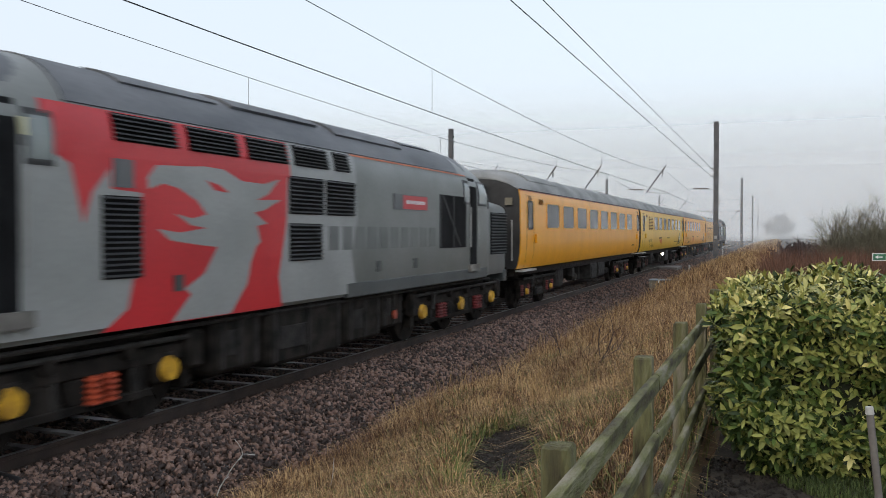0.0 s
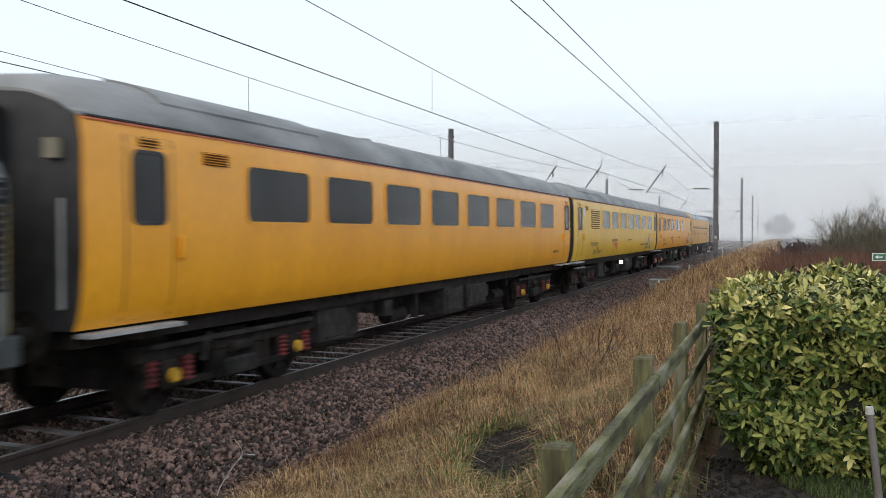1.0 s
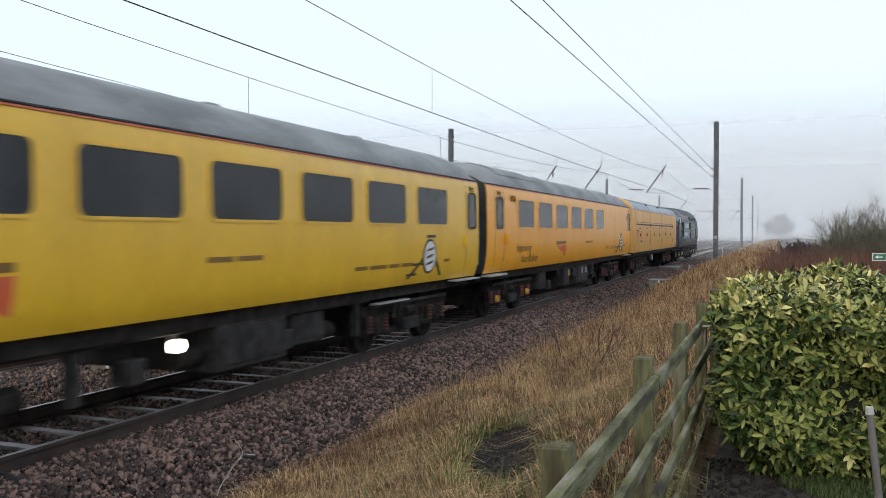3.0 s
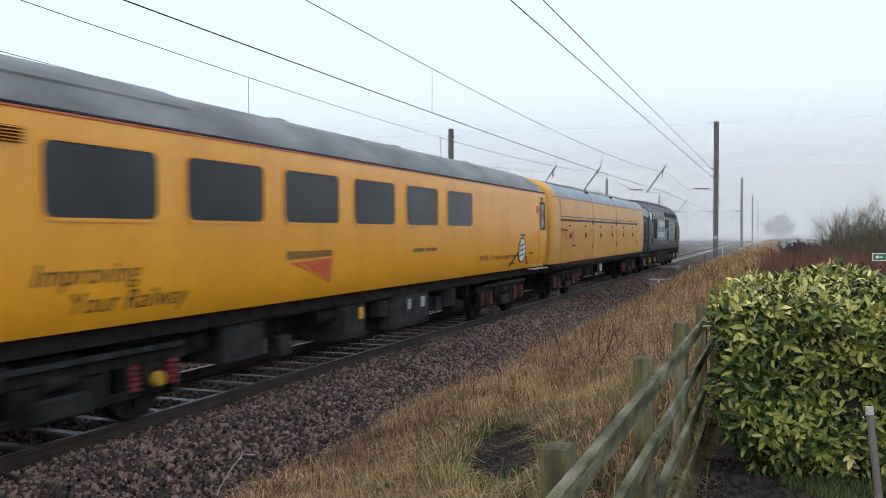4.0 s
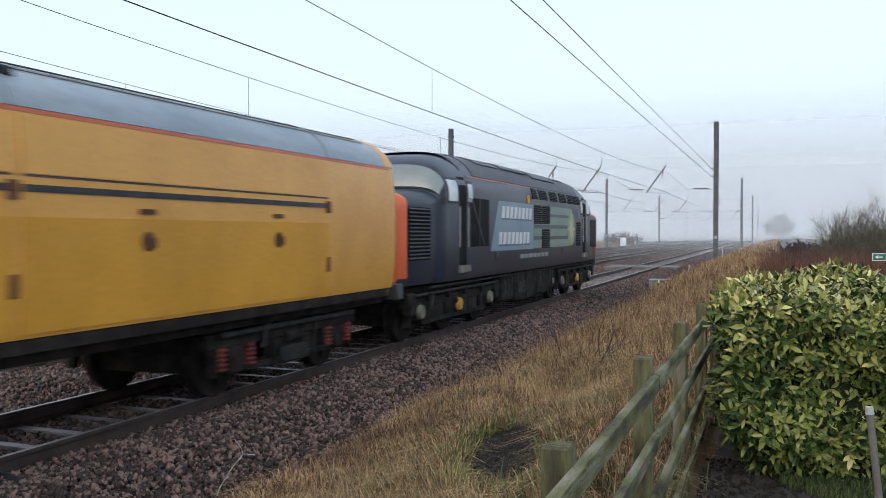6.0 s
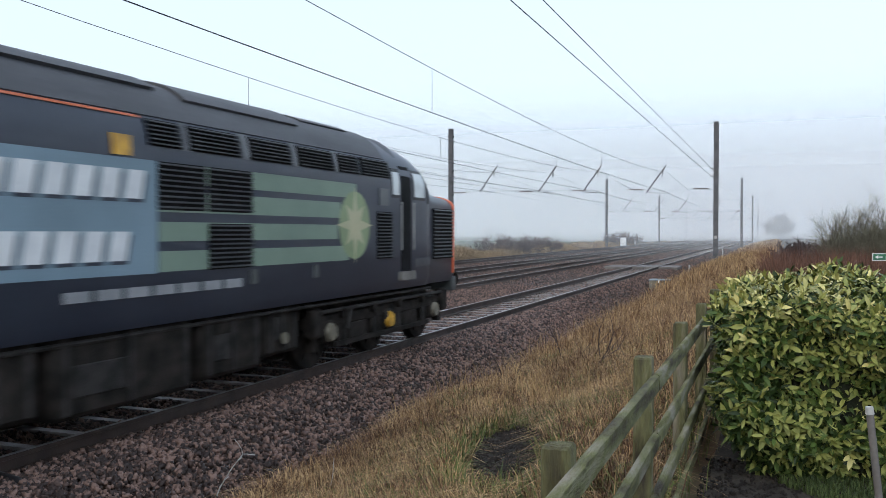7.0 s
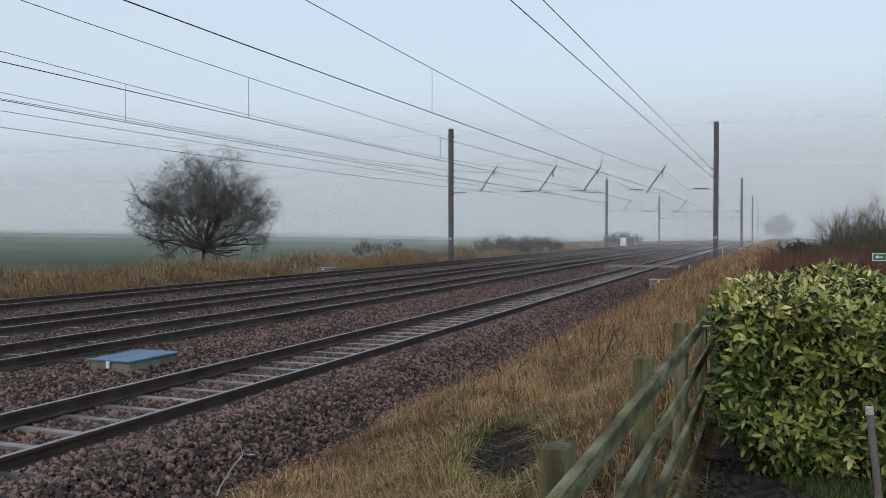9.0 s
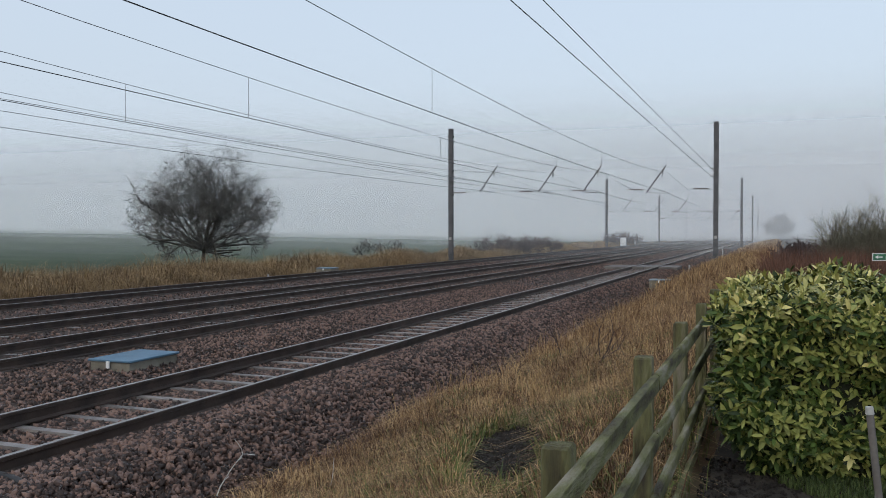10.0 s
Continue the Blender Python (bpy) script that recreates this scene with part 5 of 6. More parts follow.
gs = np.random.default_rng(11)
pa = bed_points(58000, 0.86, 2.95, 3.0, 26, gs, 0.0, 1.25)
pa[:, 2] += 0.04 * np.clip((pa[:, 0] - 0.83) / 0.12, 0, 1) * np.clip((2.4 - pa[:, 0]) / 1.0, 0, 1)
pb = bed_points(24000, -0.66, 0.66, 4.0, 26, gs, -0.015, 1.2)
away = np.abs((pb[:, 1] - 0.09 + SLEEPER_STEP / 2) % SLEEPER_STEP - SLEEPER_STEP / 2) > 0.1
stones("ballast_stones", np.concatenate([pa, pb[away]]), 0.03, BLK_V, BLK_F, gs, M_STONE, "pinkish grey crushed ballast stones heaped beside the rail")
pc = np.concatenate([bed_points(26000, -3.9, -0.9, 5, 34, gs, 0.01, 1.1), bed_points(9000, -3.9, -0.9, 34, 110, gs, 0.02), bed_points(12000, 0.86, 2.9, 26, 62, gs, 0.03), bed_points(5000, 0.86, 2.9, 62, 120, gs, 0.03), bed_points(7000, -0.66, 0.66, 26, 90, gs)])
pd = np.concatenate([bed_points(52000, -16.4, -3.9, 10, 62, gs, 0.01), bed_points(18000, -16.0, -3.9, 62, 130, gs, 0.03)])
inside = np.zeros(len(pd), bool)
for tx in TRACKS[1:]:
    inside |= np.abs(np.abs(pd[:, 0] - tx) - 0.7525) < 0.12
stones("ballast_stones", np.concatenate([pc, pd[~inside]]), 0.033, OCT_V, OCT_F, gs, M_STONE, "brown ballast stones spread between the tracks")

# ---- grasses ----


def blades(name, roots, length, width, lean, gen, material, label, droop=0.35, category="grass"):
    """Bent tapering blades, each of five points."""
    n = len(roots)
    h = np.asarray(length) * gen.uniform(0.55, 1.3, n)
    a = gen.uniform(0, 2 * math.pi, n)
    l = lean * gen.uniform(0.1, 1.0, n)
    d = np.stack([np.cos(a), np.sin(a), np.zeros(n)], -1)
    b = a + gen.uniform(0.6, 2.5, n)
    wv = np.stack([np.cos(b), np.sin(b), np.zeros(n)], -1) * (width * gen.uniform(0.6, 1.3, n))[:, None]
    up = np.array([0, 0, 1.0])
    mid = roots + d * (l * h * 0.35)[:, None] + up * (h * 0.62)[:, None]
    tip = roots + d * (l * h)[:, None] + up * (h * (1 - droop * l))[:, None]
    v = np.stack([roots - wv * 0.5 - up * 0.04, roots + wv * 0.5 - up * 0.04, mid - wv * 0.4, mid + wv * 0.4, tip], 1)
    f = np.array([(0, 1, 3), (0, 3, 2), (2, 3, 4)])[None] + (np.arange(n) * 5)[:, None, None]
    ob = big_mesh(name, v.reshape(-1, 3), f.reshape(-1, 3), material)
    return tagged(ob, label, category, "", "stuff")


HOLE = (4.84, 7.65)


def tufts(n, x0, x1, y0, y1, gen, per=14, spread=0.09, bias=1.0, hole=1.0):
    m = n // per
    cx = gen.uniform(x0, x1, m)
    cy = y0 + (y1 - y0) * gen.uniform(0, 1, m) ** bias
    x = (cx[:, None] + gen.normal(0, spread, (m, per))).ravel()
    y = (cy[:, None] + gen.normal(0, spread, (m, per))).ravel()
    if hole:
        keep = (x - HOLE[0] - 0.04 - 0.27 * (HOLE[1] - y)) ** 2 / 0.15 + ((y - HOLE[1] + 0.6) / 1.45) ** 2 > hole * (1.0 + 0.35 * np.sin(7 * x + 2 * y) * np.sin(3.1 * y - 4 * x))
        x, y = x[keep], y[keep]
    z = ground_z(x, y) + 0.05 * (np.sin(x * 2.1 + y * 1.3) + np.sin(y * 0.7 - x * 1.7)) * ((x > 2.2) & (x < 6.3) | (x < -17) & (x > -60))
    return np.stack([x, y, z], -1)


M_STRAW = surf("dry_grass", (0.075, 0.034, 0.015), (0.5, 0.34, 0.165), 1.3, 0.85, 0.0, c3=(0.22, 0.118, 0.051), island=0.65)
M_GREEN = surf("green_grass", (0.055, 0.085, 0.02), (0.16, 0.18, 0.045), 2.0, 0.8, 0.0, island=0.4)
M_REED = surf("reed_grass", (0.1, 0.062, 0.03), (0.38, 0.27, 0.14), 0.35, 0.9, 0.0, c3=(0.215, 0.14, 0.066), island=0.5)
M_LAWN = surf("lawn_grass", (0.03, 0.052, 0.011), (0.08, 0.11, 0.026), 2.0, 0.8, 0.0, island=0.4)
gg = np.random.default_rng(21)
blades("dry_grass", np.concatenate([tufts(115000, 2.85, 6.35, 3.2, 13, gg, 22, 0.1, 1.1, 1.5), tufts(70000, 2.9, 6.5, 13, 32, gg, 20, 0.12)]), 0.33, 0.007, 1.7, gg, M_STRAW, "matted dry straw-coloured grass on the trackside bank", 0.45)
blades("fallen_grass", tufts(60000, 2.9, 6.3, 3.2, 16, gg, 30, 0.13, 1.0, 2.8), 0.24, 0.008, 2.2, gg, M_STRAW, "flattened dry grass lying in the bank", 0.36)
blades("dry_grass", np.concatenate([tufts(26000, 2.9, 6.9, 32, 75, gg, 14, 0.18), tufts(9000, 2.9, 7.5, 75, 170, gg, 12, 0.3)]), 0.6, 0.02, 0.7, gg, M_STRAW, "dry brown grass growing along the line")
blades("tall_grass", tufts(9000, 2.9, 6.4, 9, 34, gg, 9, 0.16), 0.58, 0.005, 1.1, gg, M_STRAW, "thin tall dry grass stems on the bank", 0.2)
blades("green_grass", np.concatenate([tufts(16000, 3.6, 6.4, 3.4, 9, gg, 70, 0.16), tufts(10000, 3.3, 6.3, 8, 15, gg, 60, 0.16)]), 0.3, 0.008, 1.2, gg, M_GREEN, "green grass tufts among the dry grass", 0.4)
gr = tufts(182000, -24.5, -16.9, 14, 160, gg, 26, 0.24, 1.5)
rl = np.repeat(gg.uniform(0.5, 1.25, len(gr) // 26), 26) * (0.7 + 0.28 * np.sin(gr[:, 0] * 1.3 + gr[:, 1] * 0.45) + 0.25 * np.sin(gr[:, 1] * 1.1 - gr[:, 0] * 0.8))
blades("reed_grass", gr, rl, 0.011, 1.9, gg, M_REED, "tall straw-coloured grass on the far bank", 0.4)
blades("dry_grass", np.concatenate([tufts(30000, 2.85, 6.4, -8, 3.2, gg, 22, 0.12), tufts(15000, 2.85, 6.4, -30, -8, gg, 18, 0.2)]), 0.4, 0.012, 1.3, gg, M_STRAW, "dry grass of the bank before the garden fence", 0.4)
lb = np.stack([gg.uniform(7.0, 13.0, 40000), gg.uniform(-5, 4.9, 40000)], -1)
blades("lawn", np.column_stack([lb, np.full(len(lb), 0.345)]), 0.05, 0.012, 0.9, gg, M_LAWN, "short green garden lawn")
la = np.stack([gg.uniform(7.1, 10.0, 32000), gg.uniform(4.9, 6.4, 32000)], -1)
la = la[la[:, 0] - 7.3 > 0.12 * np.sin(la[:, 1] * 9) + np.clip(la[:, 1] - 6.15, 0, 1) * 1.2]
blades("lawn", np.column_stack([la, np.full(len(la), 0.35)]), 0.05, 0.005, 0.9, gg, M_LAWN, "short green garden lawn beside the hedge")

# burrow in the bank: dark earth, the hole's shade put into its colour
M_SOIL = surf("soil_with_hole_shade", (0.008, 0.0056, 0.0042), (0.02, 0.0145, 0.011), 8.0, 0.95, 0.8, fine=30)
ph, pw = gg.uniform(-1.3, 1.1, 3000), gg.uniform(-0.3, 0.32, 3000)
pe = np.stack([HOLE[0] + 0.04 + pw * np.sqrt(np.clip(1 - ((ph + 0.1) / 1.25) ** 2, 0, 1)) - 0.27 * ph, HOLE[1] + ph, np.zeros(3000)], -1)
pe[:, 2] = ground_z(pe[:, 0], pe[:, 1]) + 0.05 + gg.uniform(-0.03, 0.04, 3000)
bd, bdf, k = [(HOLE[0] + 0.05, HOLE[1] - 0.15, float(ground_z(HOLE[0], HOLE[1])) - 0.02)], [], 20
for i in range(k):
    a = 2 * math.pi * i / k
    r = 1 + 0.15 * math.sin(3 * a) + 0.1 * math.cos(5 * a)
    by = HOLE[1] - 0.1 + 1.15 * r * math.sin(a)
    bx = HOLE[0] + 0.06 + 0.3 * r * math.cos(a) - 0.27 * (by - HOLE[1])
    bd.append((bx, by, float(ground_z(bx, by)) + 0.08))
    bdf.append((0, 1 + i, 1 + (i + 1) % k))
tagged(mesh_object("burrow", bd, bdf, M_SOIL), "shallow scrape of dark soil with the burrow's shade painted in", "burrow", "", "structure")
tagged(stones("burrow_soil", pe, 0.04, OCT_V, OCT_F, gg, M_SOIL, "dug dark soil of a burrow in the grass bank"), "", "soil")
pf = np.stack([gg.uniform(6.7, 8.6, 1500), gg.uniform(5.0, 6.6, 1500), np.full(1500, 0.345)], -1)
tagged(stones("garden_soil", pf, 0.02, OCT_V, OCT_F, gg, M_SOIL, "crumbly dark garden soil under the hedge"), "", "soil")

# ---- laurel hedge ----
HX0, HX1, HY0, HY1, HZ0, HZ1 = 6.84, 10.6, 6.12, 9.4, 0.36, 1.61


def leaf_shape(bend):
    t = [(0.28, 0.8), (0.62, 0.92)]
    v = [(0, 0, 0)]
    for y, w in t:
        z = -bend * y * y
        v += [(-0.18 * w, y, z + 0.05), (0, y, z), (0.18 * w, y, z + 0.05)]
    v.append((0, 1, -bend))
    f = [(0, 2, 1), (0, 3, 2), (1, 2, 5), (1, 5, 4), (2, 3, 6), (2, 6, 5), (4, 5, 7), (5, 6, 7)]
    return np.array(v), np.array(f)


def hedge_points(n, gen):
    """Places and outward directions over the hedge's front, top and end."""
    ps, ns = [], []
    for cnt, face in ((int(n * 0.44), "front"), (int(n * 0.34), "top"), (int(n * 0.22), "end")):
        u, w = gen.uniform(0, 1, cnt), gen.uniform(0, 1, cnt)
        if face == "front":
            p = np.stack([HX0 + (HX1 - HX0) * u, np.full(cnt, HY0), HZ0 + (HZ1 - HZ0) * w], -1)
            d = np.tile((0.0, -1.0, 0.15), (cnt, 1))
        elif face == "top":
            p = np.stack([HX0 + (HX1 - HX0) * u, HY0 + (HY1 - HY0) * w, np.full(cnt, HZ1)], -1)
            d = np.tile((0.0, -0.15, 1.0), (cnt, 1))
        else:
            p = np.stack([np.full(cnt, HX0), HY0 + (HY1 - HY0) * u, HZ0 + (HZ1 - HZ0) * w], -1)
            d = np.tile((-1.0, 0.0, 0.15), (cnt, 1))
        ps.append(p)
        ns.append(d)
    p, d = np.concatenate(ps), np.concatenate(ns)
    # round the shoulders and the foot, and let the surface swell in lumps
    r = 0.3
    lo, hi = np.array((HX0 + r, HY0 + r, HZ0 + 0.05)), np.array((HX1 + 1, HY1 - r, HZ1 - r))
    core = np.clip(p, lo, hi)
    out = p - core
    ln = np.maximum(np.linalg.norm(out, axis=1), 1e-6)
    p = core + out * (np.minimum(ln, r) / ln)[:, None]
    d = d * 0.5 + out / ln[:, None] * 0.5
    d /= np.linalg.norm(d, axis=1)[:, None]
    lump = 0.06 * (np.sin(p[:, 0] * 5.1 + p[:, 2] * 4) + np.sin(p[:, 1] * 6 - p[:, 0] * 3.3) + np.sin(p[:, 2] * 9 + p[:, 0] * 2))
    lump -= 0.16 * np.clip((HZ0 + 0.3 - p[:, 2]) / 0.3, 0, 1)
    pit = np.clip(np.sin(p[:, 0] * 4.3 + 1.1) * np.sin(p[:, 2] * 6.1 + p[:, 0] * 1.7) - 0.62, 0, 1)
    p = p + d * (lump - 0.35 * pit - 0.09 * gen.uniform(0, 1, len(p)) ** 1.5)[:, None]
    return p, d


M_LEAF_JOINED = surf("laurel_leaf_mass", (0.018, 0.034, 0.006), (0.26, 0.275, 0.075), 2.5, 0.5, 0.1, fine=25, island=0.68, spec=0.25, c3=(0.07, 0.112, 0.024))
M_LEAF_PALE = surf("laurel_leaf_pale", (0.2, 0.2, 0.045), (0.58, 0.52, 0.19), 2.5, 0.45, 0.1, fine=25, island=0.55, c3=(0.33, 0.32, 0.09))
# Near-black green: the shade between leaves, put into a colour.
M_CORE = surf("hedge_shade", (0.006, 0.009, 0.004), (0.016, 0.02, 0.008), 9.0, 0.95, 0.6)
gh = np.random.default_rng(31)
hedge = empty("hedge", pose(8.6, 7.6, 0.36), "clipped laurel hedge with mottled yellow-green leaves on bare soil", "hedge")


def whorls(p, d, per, gen):
    """Shoots at p: leaves spread like a star round each shoot's axis. Returns the roots and the leaves' axes."""
    n = len(p)
    axis = d + np.array([0, 0, 0.45]) + gen.normal(0, 0.28, (n, 3))
    axis /= np.linalg.norm(axis, axis=1)[:, None]
    u = np.cross(axis, np.array([0.3, 0.2, 1.0]))
    u /= np.linalg.norm(u, axis=1)[:, None]
    w = np.cross(axis, u)
    a = gen.uniform(0, 2 * math.pi, (n, 1)) + 2.4 * np.arange(per)[None] + gen.normal(0, 0.25, (n, per))
    open_ = np.linspace(0.5, 1.75, per)[None] + gen.normal(0, 0.2, (n, per))
    radial = u[:, None] * np.cos(a)[..., None] + w[:, None] * np.sin(a)[..., None]
    grow = radial * np.sin(open_)[..., None] + axis[:, None] * np.cos(open_)[..., None] + np.array([0, 0, -0.12])
    grow /= np.linalg.norm(grow, axis=2)[..., None]
    nor = axis[:, None] - grow * np.sum(axis[:, None] * grow, axis=2)[..., None] + gen.normal(0, 0.14, (n, per, 3))
    nor -= grow * np.sum(nor * grow, axis=2)[..., None]
    nor /= np.linalg.norm(nor, axis=2)[..., None]
    root = p[:, None] + axis[:, None] * np.linspace(0.03, -0.05, per)[None, :, None] + gen.normal(0, 0.006, (n, per, 3))
    return root.reshape(-1, 3), np.cross(grow, nor).reshape(-1, 3), grow.reshape(-1, 3), nor.reshape(-1, 3)


def leaf_mass(root, x, y, z, gen, size, material, name):
    bv, bf = leaf_shape(0.2)
    k = size * gen.uniform(0.6, 1.25, len(root))
    v = root[:, None] + k[:, None, None] * (bv[None, :, 0:1] * x[:, None] + bv[None, :, 1:2] * y[:, None] + bv[None, :, 2:3] * z[:, None])
    f = bf[None] + (np.arange(len(root)) * len(bv))[:, None, None]
    ob = big_mesh(name, v.reshape(-1, 3) - np.array(hedge.location), f.reshape(-1, 3), material)
    ob.parent = hedge
    return tagged(ob, "", "", "", "stuff")


hp, hd = hedge_points(5000, gh)
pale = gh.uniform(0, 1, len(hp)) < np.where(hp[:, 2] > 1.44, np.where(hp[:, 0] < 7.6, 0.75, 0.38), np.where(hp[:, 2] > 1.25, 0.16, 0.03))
leaf_mass(*whorls(hp[~pale], hd[~pale], 8, gh), gh, 0.086, M_LEAF_JOINED, "leaves")
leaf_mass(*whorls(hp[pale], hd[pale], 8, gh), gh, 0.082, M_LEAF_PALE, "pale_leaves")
ip, idr = hedge_points(1500, gh)
leaf_mass(*whorls(ip - idr * 0.1, idr, 7, gh), gh, 0.1, M_LEAF_JOINED, "inner_leaves")
LEAVES = []
for b in (0.1, 0.22, 0.35):
    v, f = leaf_shape(b)
    me = bpy.data.meshes.new("leaf")
    me.from_pydata([tuple(q) for q in v], [], [tuple(q) for q in f])
    me.materials.append(M_LEAF)
    LEAVES.append(me)
lp, ld = hedge_points(420, gh)
pick = np.where((lp[:, 1] < 6.25) & (lp[:, 0] < 8.6) & (lp[:, 2] < 1.5))[0][:50]
lr, lx, ly, lz = whorls(lp[pick] + ld[pick] * 0.02, ld[pick], 6, gh)
for i in range(len(lr)):
    ob = new("leaf", LEAVES[i % 3])
    ob.parent = hedge
    m = Matrix((lx[i], ly[i], lz[i])).transposed().to_4x4()
    ob.matrix_basis = Matrix.Translation(Vector(lr[i]) - hedge.location) @ m @ Matrix.Scale(0.09 * gh.uniform(0.75, 1.2), 4)
# Added dark box behind the leaves; it paints the hedge's inner shade.
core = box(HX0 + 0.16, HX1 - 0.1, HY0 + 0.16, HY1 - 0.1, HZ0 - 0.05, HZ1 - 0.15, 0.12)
co = part("shade_core", core, M_CORE, hedge, "plain dark box in the hedge, painted as shade between leaves")
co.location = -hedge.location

# ---- wooden fence ----
fence = empty("fence", pose(6.56, 4.34, 0.3), "mossy weathered post and rail timber fence along the garden", "fence")


def rough_bar(x0, x1, y0, y1, z0, z1, gen, bevel=0.008):
    bm = box(x0, x1, y0, y1, z0, z1, bevel)
    for v in bm.verts:
        v.co += Vector(gen.normal(0, 0.002, 3))
    return bm


for k, py in enumerate((0.74, 2.54, 4.34, 6.14, 7.94, 9.74)):
    o = py - 4.34
    part("post", rough_bar(-0.045, 0.045, o - 0.045, o + 0.045, -0.4, 1.07 + gh.uniform(-0.015, 0.015), gh), M_POST, fence, "square mossy fence post")
for zt in (1.3, 1.02, 0.72, 0.44):
    for a, b in ((0.7, 4.3), (4.3, 7.9), (7.9, 9.8)):
        ob = part("rail", rough_bar(0.047, 0.08, a - 4.34 + 0.004, b - 4.34 - 0.004, zt - 0.3 - 0.085, zt - 0.3, gh), M_WOOD, fence, "mossy fence rail")
        ob.rotation_euler.x = gh.uniform(-0.004, 0.004)

# ---- bare trees and shrubs ----


def branches(gen, stems, levels, spread, shrink, lean=(0, 0, 0), twig=0.004, up=0.25, wiggle=0.17):
    """Recursive bare branches; stems: (start, direction, length, radius). Returns limbs and twigs as segments."""
    limbs, twigs = [], []
    todo = [(Vector(a), Vector(d).normalized(), l, r, levels) for a, d, l, r in stems]
    while todo:
        a, d, l, r, lev = todo.pop()
        n = 3
        for i in range(n):
            d = (d + Vector(gen.normal(0, wiggle, 3)) + Vector(lean) * 0.06 + Vector((0, 0, up * 0.12))).normalized()
            b = a + d * (l / n)
            r1 = max(r * 0.86, twig)
            (limbs if lev >= max(levels - 1, 1) or levels == 0 else twigs).append((a, b, r, r1))
            if lev > 0:
                for _ in range(2 if i else 1):
                    q = (d + Vector(gen.normal(0, spread, 3))).normalized()
                    todo.append((b, q, l * shrink * gen.uniform(0.7, 1.15), r1 * 0.6, lev - 1))
            a, r = b, r1
    return limbs, twigs


def sticks(name, segs, material, parent, label=""):
    a = np.array([s[0] for s in segs])
    b = np.array([s[1] for s in segs])
    r0, r1 = np.array([s[2] for s in segs]), np.array([s[3] for s in segs])
    d = b - a
    d /= np.maximum(np.linalg.norm(d, axis=1), 1e-9)[:, None]
    ref = np.where(np.abs(d[:, 2:3]) > 0.9, np.array([[1.0, 0, 0]]), np.array([[0, 0, 1.0]]))
    u = np.cross(d, ref)
    u /= np.linalg.norm(u, axis=1)[:, None]
    w = np.cross(d, u)
    vs = []
    for p, r in ((a, r0), (b, r1)):
        for k in range(3):
            t = 2 * math.pi * k / 3
            vs.append(p + (u * math.cos(t) + w * math.sin(t)) * r[:, None])
    v = np.stack(vs, 1)
    f = np.array([(0, 1, 4, 3), (1, 2, 5, 4), (2, 0, 3, 5)])[None] + (np.arange(len(segs)) * 6)[:, None, None]
    ob = big_mesh(name, v.reshape(-1, 3), f.reshape(-1, 4), material)
    ob.parent = parent
    if label:
        tagged(ob, label)
    return ob


def shrub(name, x, y, z, stems, levels, spread, shrink, gen, material, label, category, lean=(0, 0, 0), twig=0.004, up=0.25):
    ob = empty(name, pose(x, y, z), label, category)
    limbs, twigs = branches(gen, stems, levels, spread, shrink, lean, twig, up)
    sticks("trunk", limbs, material, ob)
    if twigs:
        sticks("crown", twigs, material, ob, "bare twiggy crown")
    return ob


def fan(gen, n, r, tilt, length, radius):
    out = []
    for i in range(n):
        a = 2 * math.pi * (i + gen.uniform(0, 0.6)) / n
        t = gen.uniform(0.2, 1.0) * tilt
        out.append(((r * math.cos(a), r * math.sin(a), -0.1), (math.cos(a) * math.sin(t), math.sin(a) * math.sin(t), math.cos(t)), length * gen.uniform(0.8, 1.15), radius))
    return out


gt = np.random.default_rng(5)
M_TWIG = surf("lichen_twig", (0.045, 0.041, 0.037), (0.145, 0.136, 0.125), 1.2, 0.9, 0.2)
M_REDTWIG = surf("red_brown_twig", (0.075, 0.036, 0.024), (0.18, 0.088, 0.056), 1.5, 0.9, 0.0, island=0.4)
M_GARDENTWIG = surf("green_grey_twig", (0.08, 0.072, 0.05), (0.17, 0.16, 0.11), 3.0, 0.9, 0.1)
M_DARKTWIG = surf("dark_twig", (0.05, 0.035, 0.035), (0.1, 0.075, 0.07), 2.0, 0.9, 0.1)


def rounded_tree(name, x, y, z, stems, levels, spread, shrink, gen, material, label, centre, radii, twig, trunks):
    """A tree whose twigs end along an uneven ellipsoid."""
    ob = empty(name, pose(x, y, z), label, "tree")
    limbs, twigs = branches(gen, stems, levels, spread, shrink, (0, 0, 0), twig, 0.1, 0.2)

    def inside(q):
        d = [(q[i] - centre[i]) / radii[i] for i in range(3)]
        a, b = math.atan2(d[1], d[0]), d[2]
        edge = 1.0 + 0.07 * math.sin(5 * a + 3 * b) + 0.06 * math.sin(9 * a - 7 * b + 1.0) + 0.05 * math.sin(17 * a + 13 * b)
        return math.sqrt(sum(k * k for k in d)) < edge
    sticks("trunk", [(Vector(p), Vector(q), r0, r1) for p, q, r0, r1 in trunks] + [g for g in limbs if inside(g[1])], material, ob)
    sticks("crown", [g for g in twigs if inside(g[1])], material, ob, "bare twiggy crown")
    return ob


def crown_stems(gen, n, height, tilt, length, radius):
    out = []
    for i in range(n):
        a = 2.4 * i + gen.uniform(-0.2, 0.2)
        t = tilt * math.sqrt((i + 0.5) / n)
        out.append(((0.15 * math.cos(a), 0.15 * math.sin(a), height * gen.uniform(0.7, 1.2)), (math.cos(a) * math.sin(t), math.sin(a) * math.sin(t), math.cos(t)), length * gen.uniform(0.85, 1.15), radius))
    return out


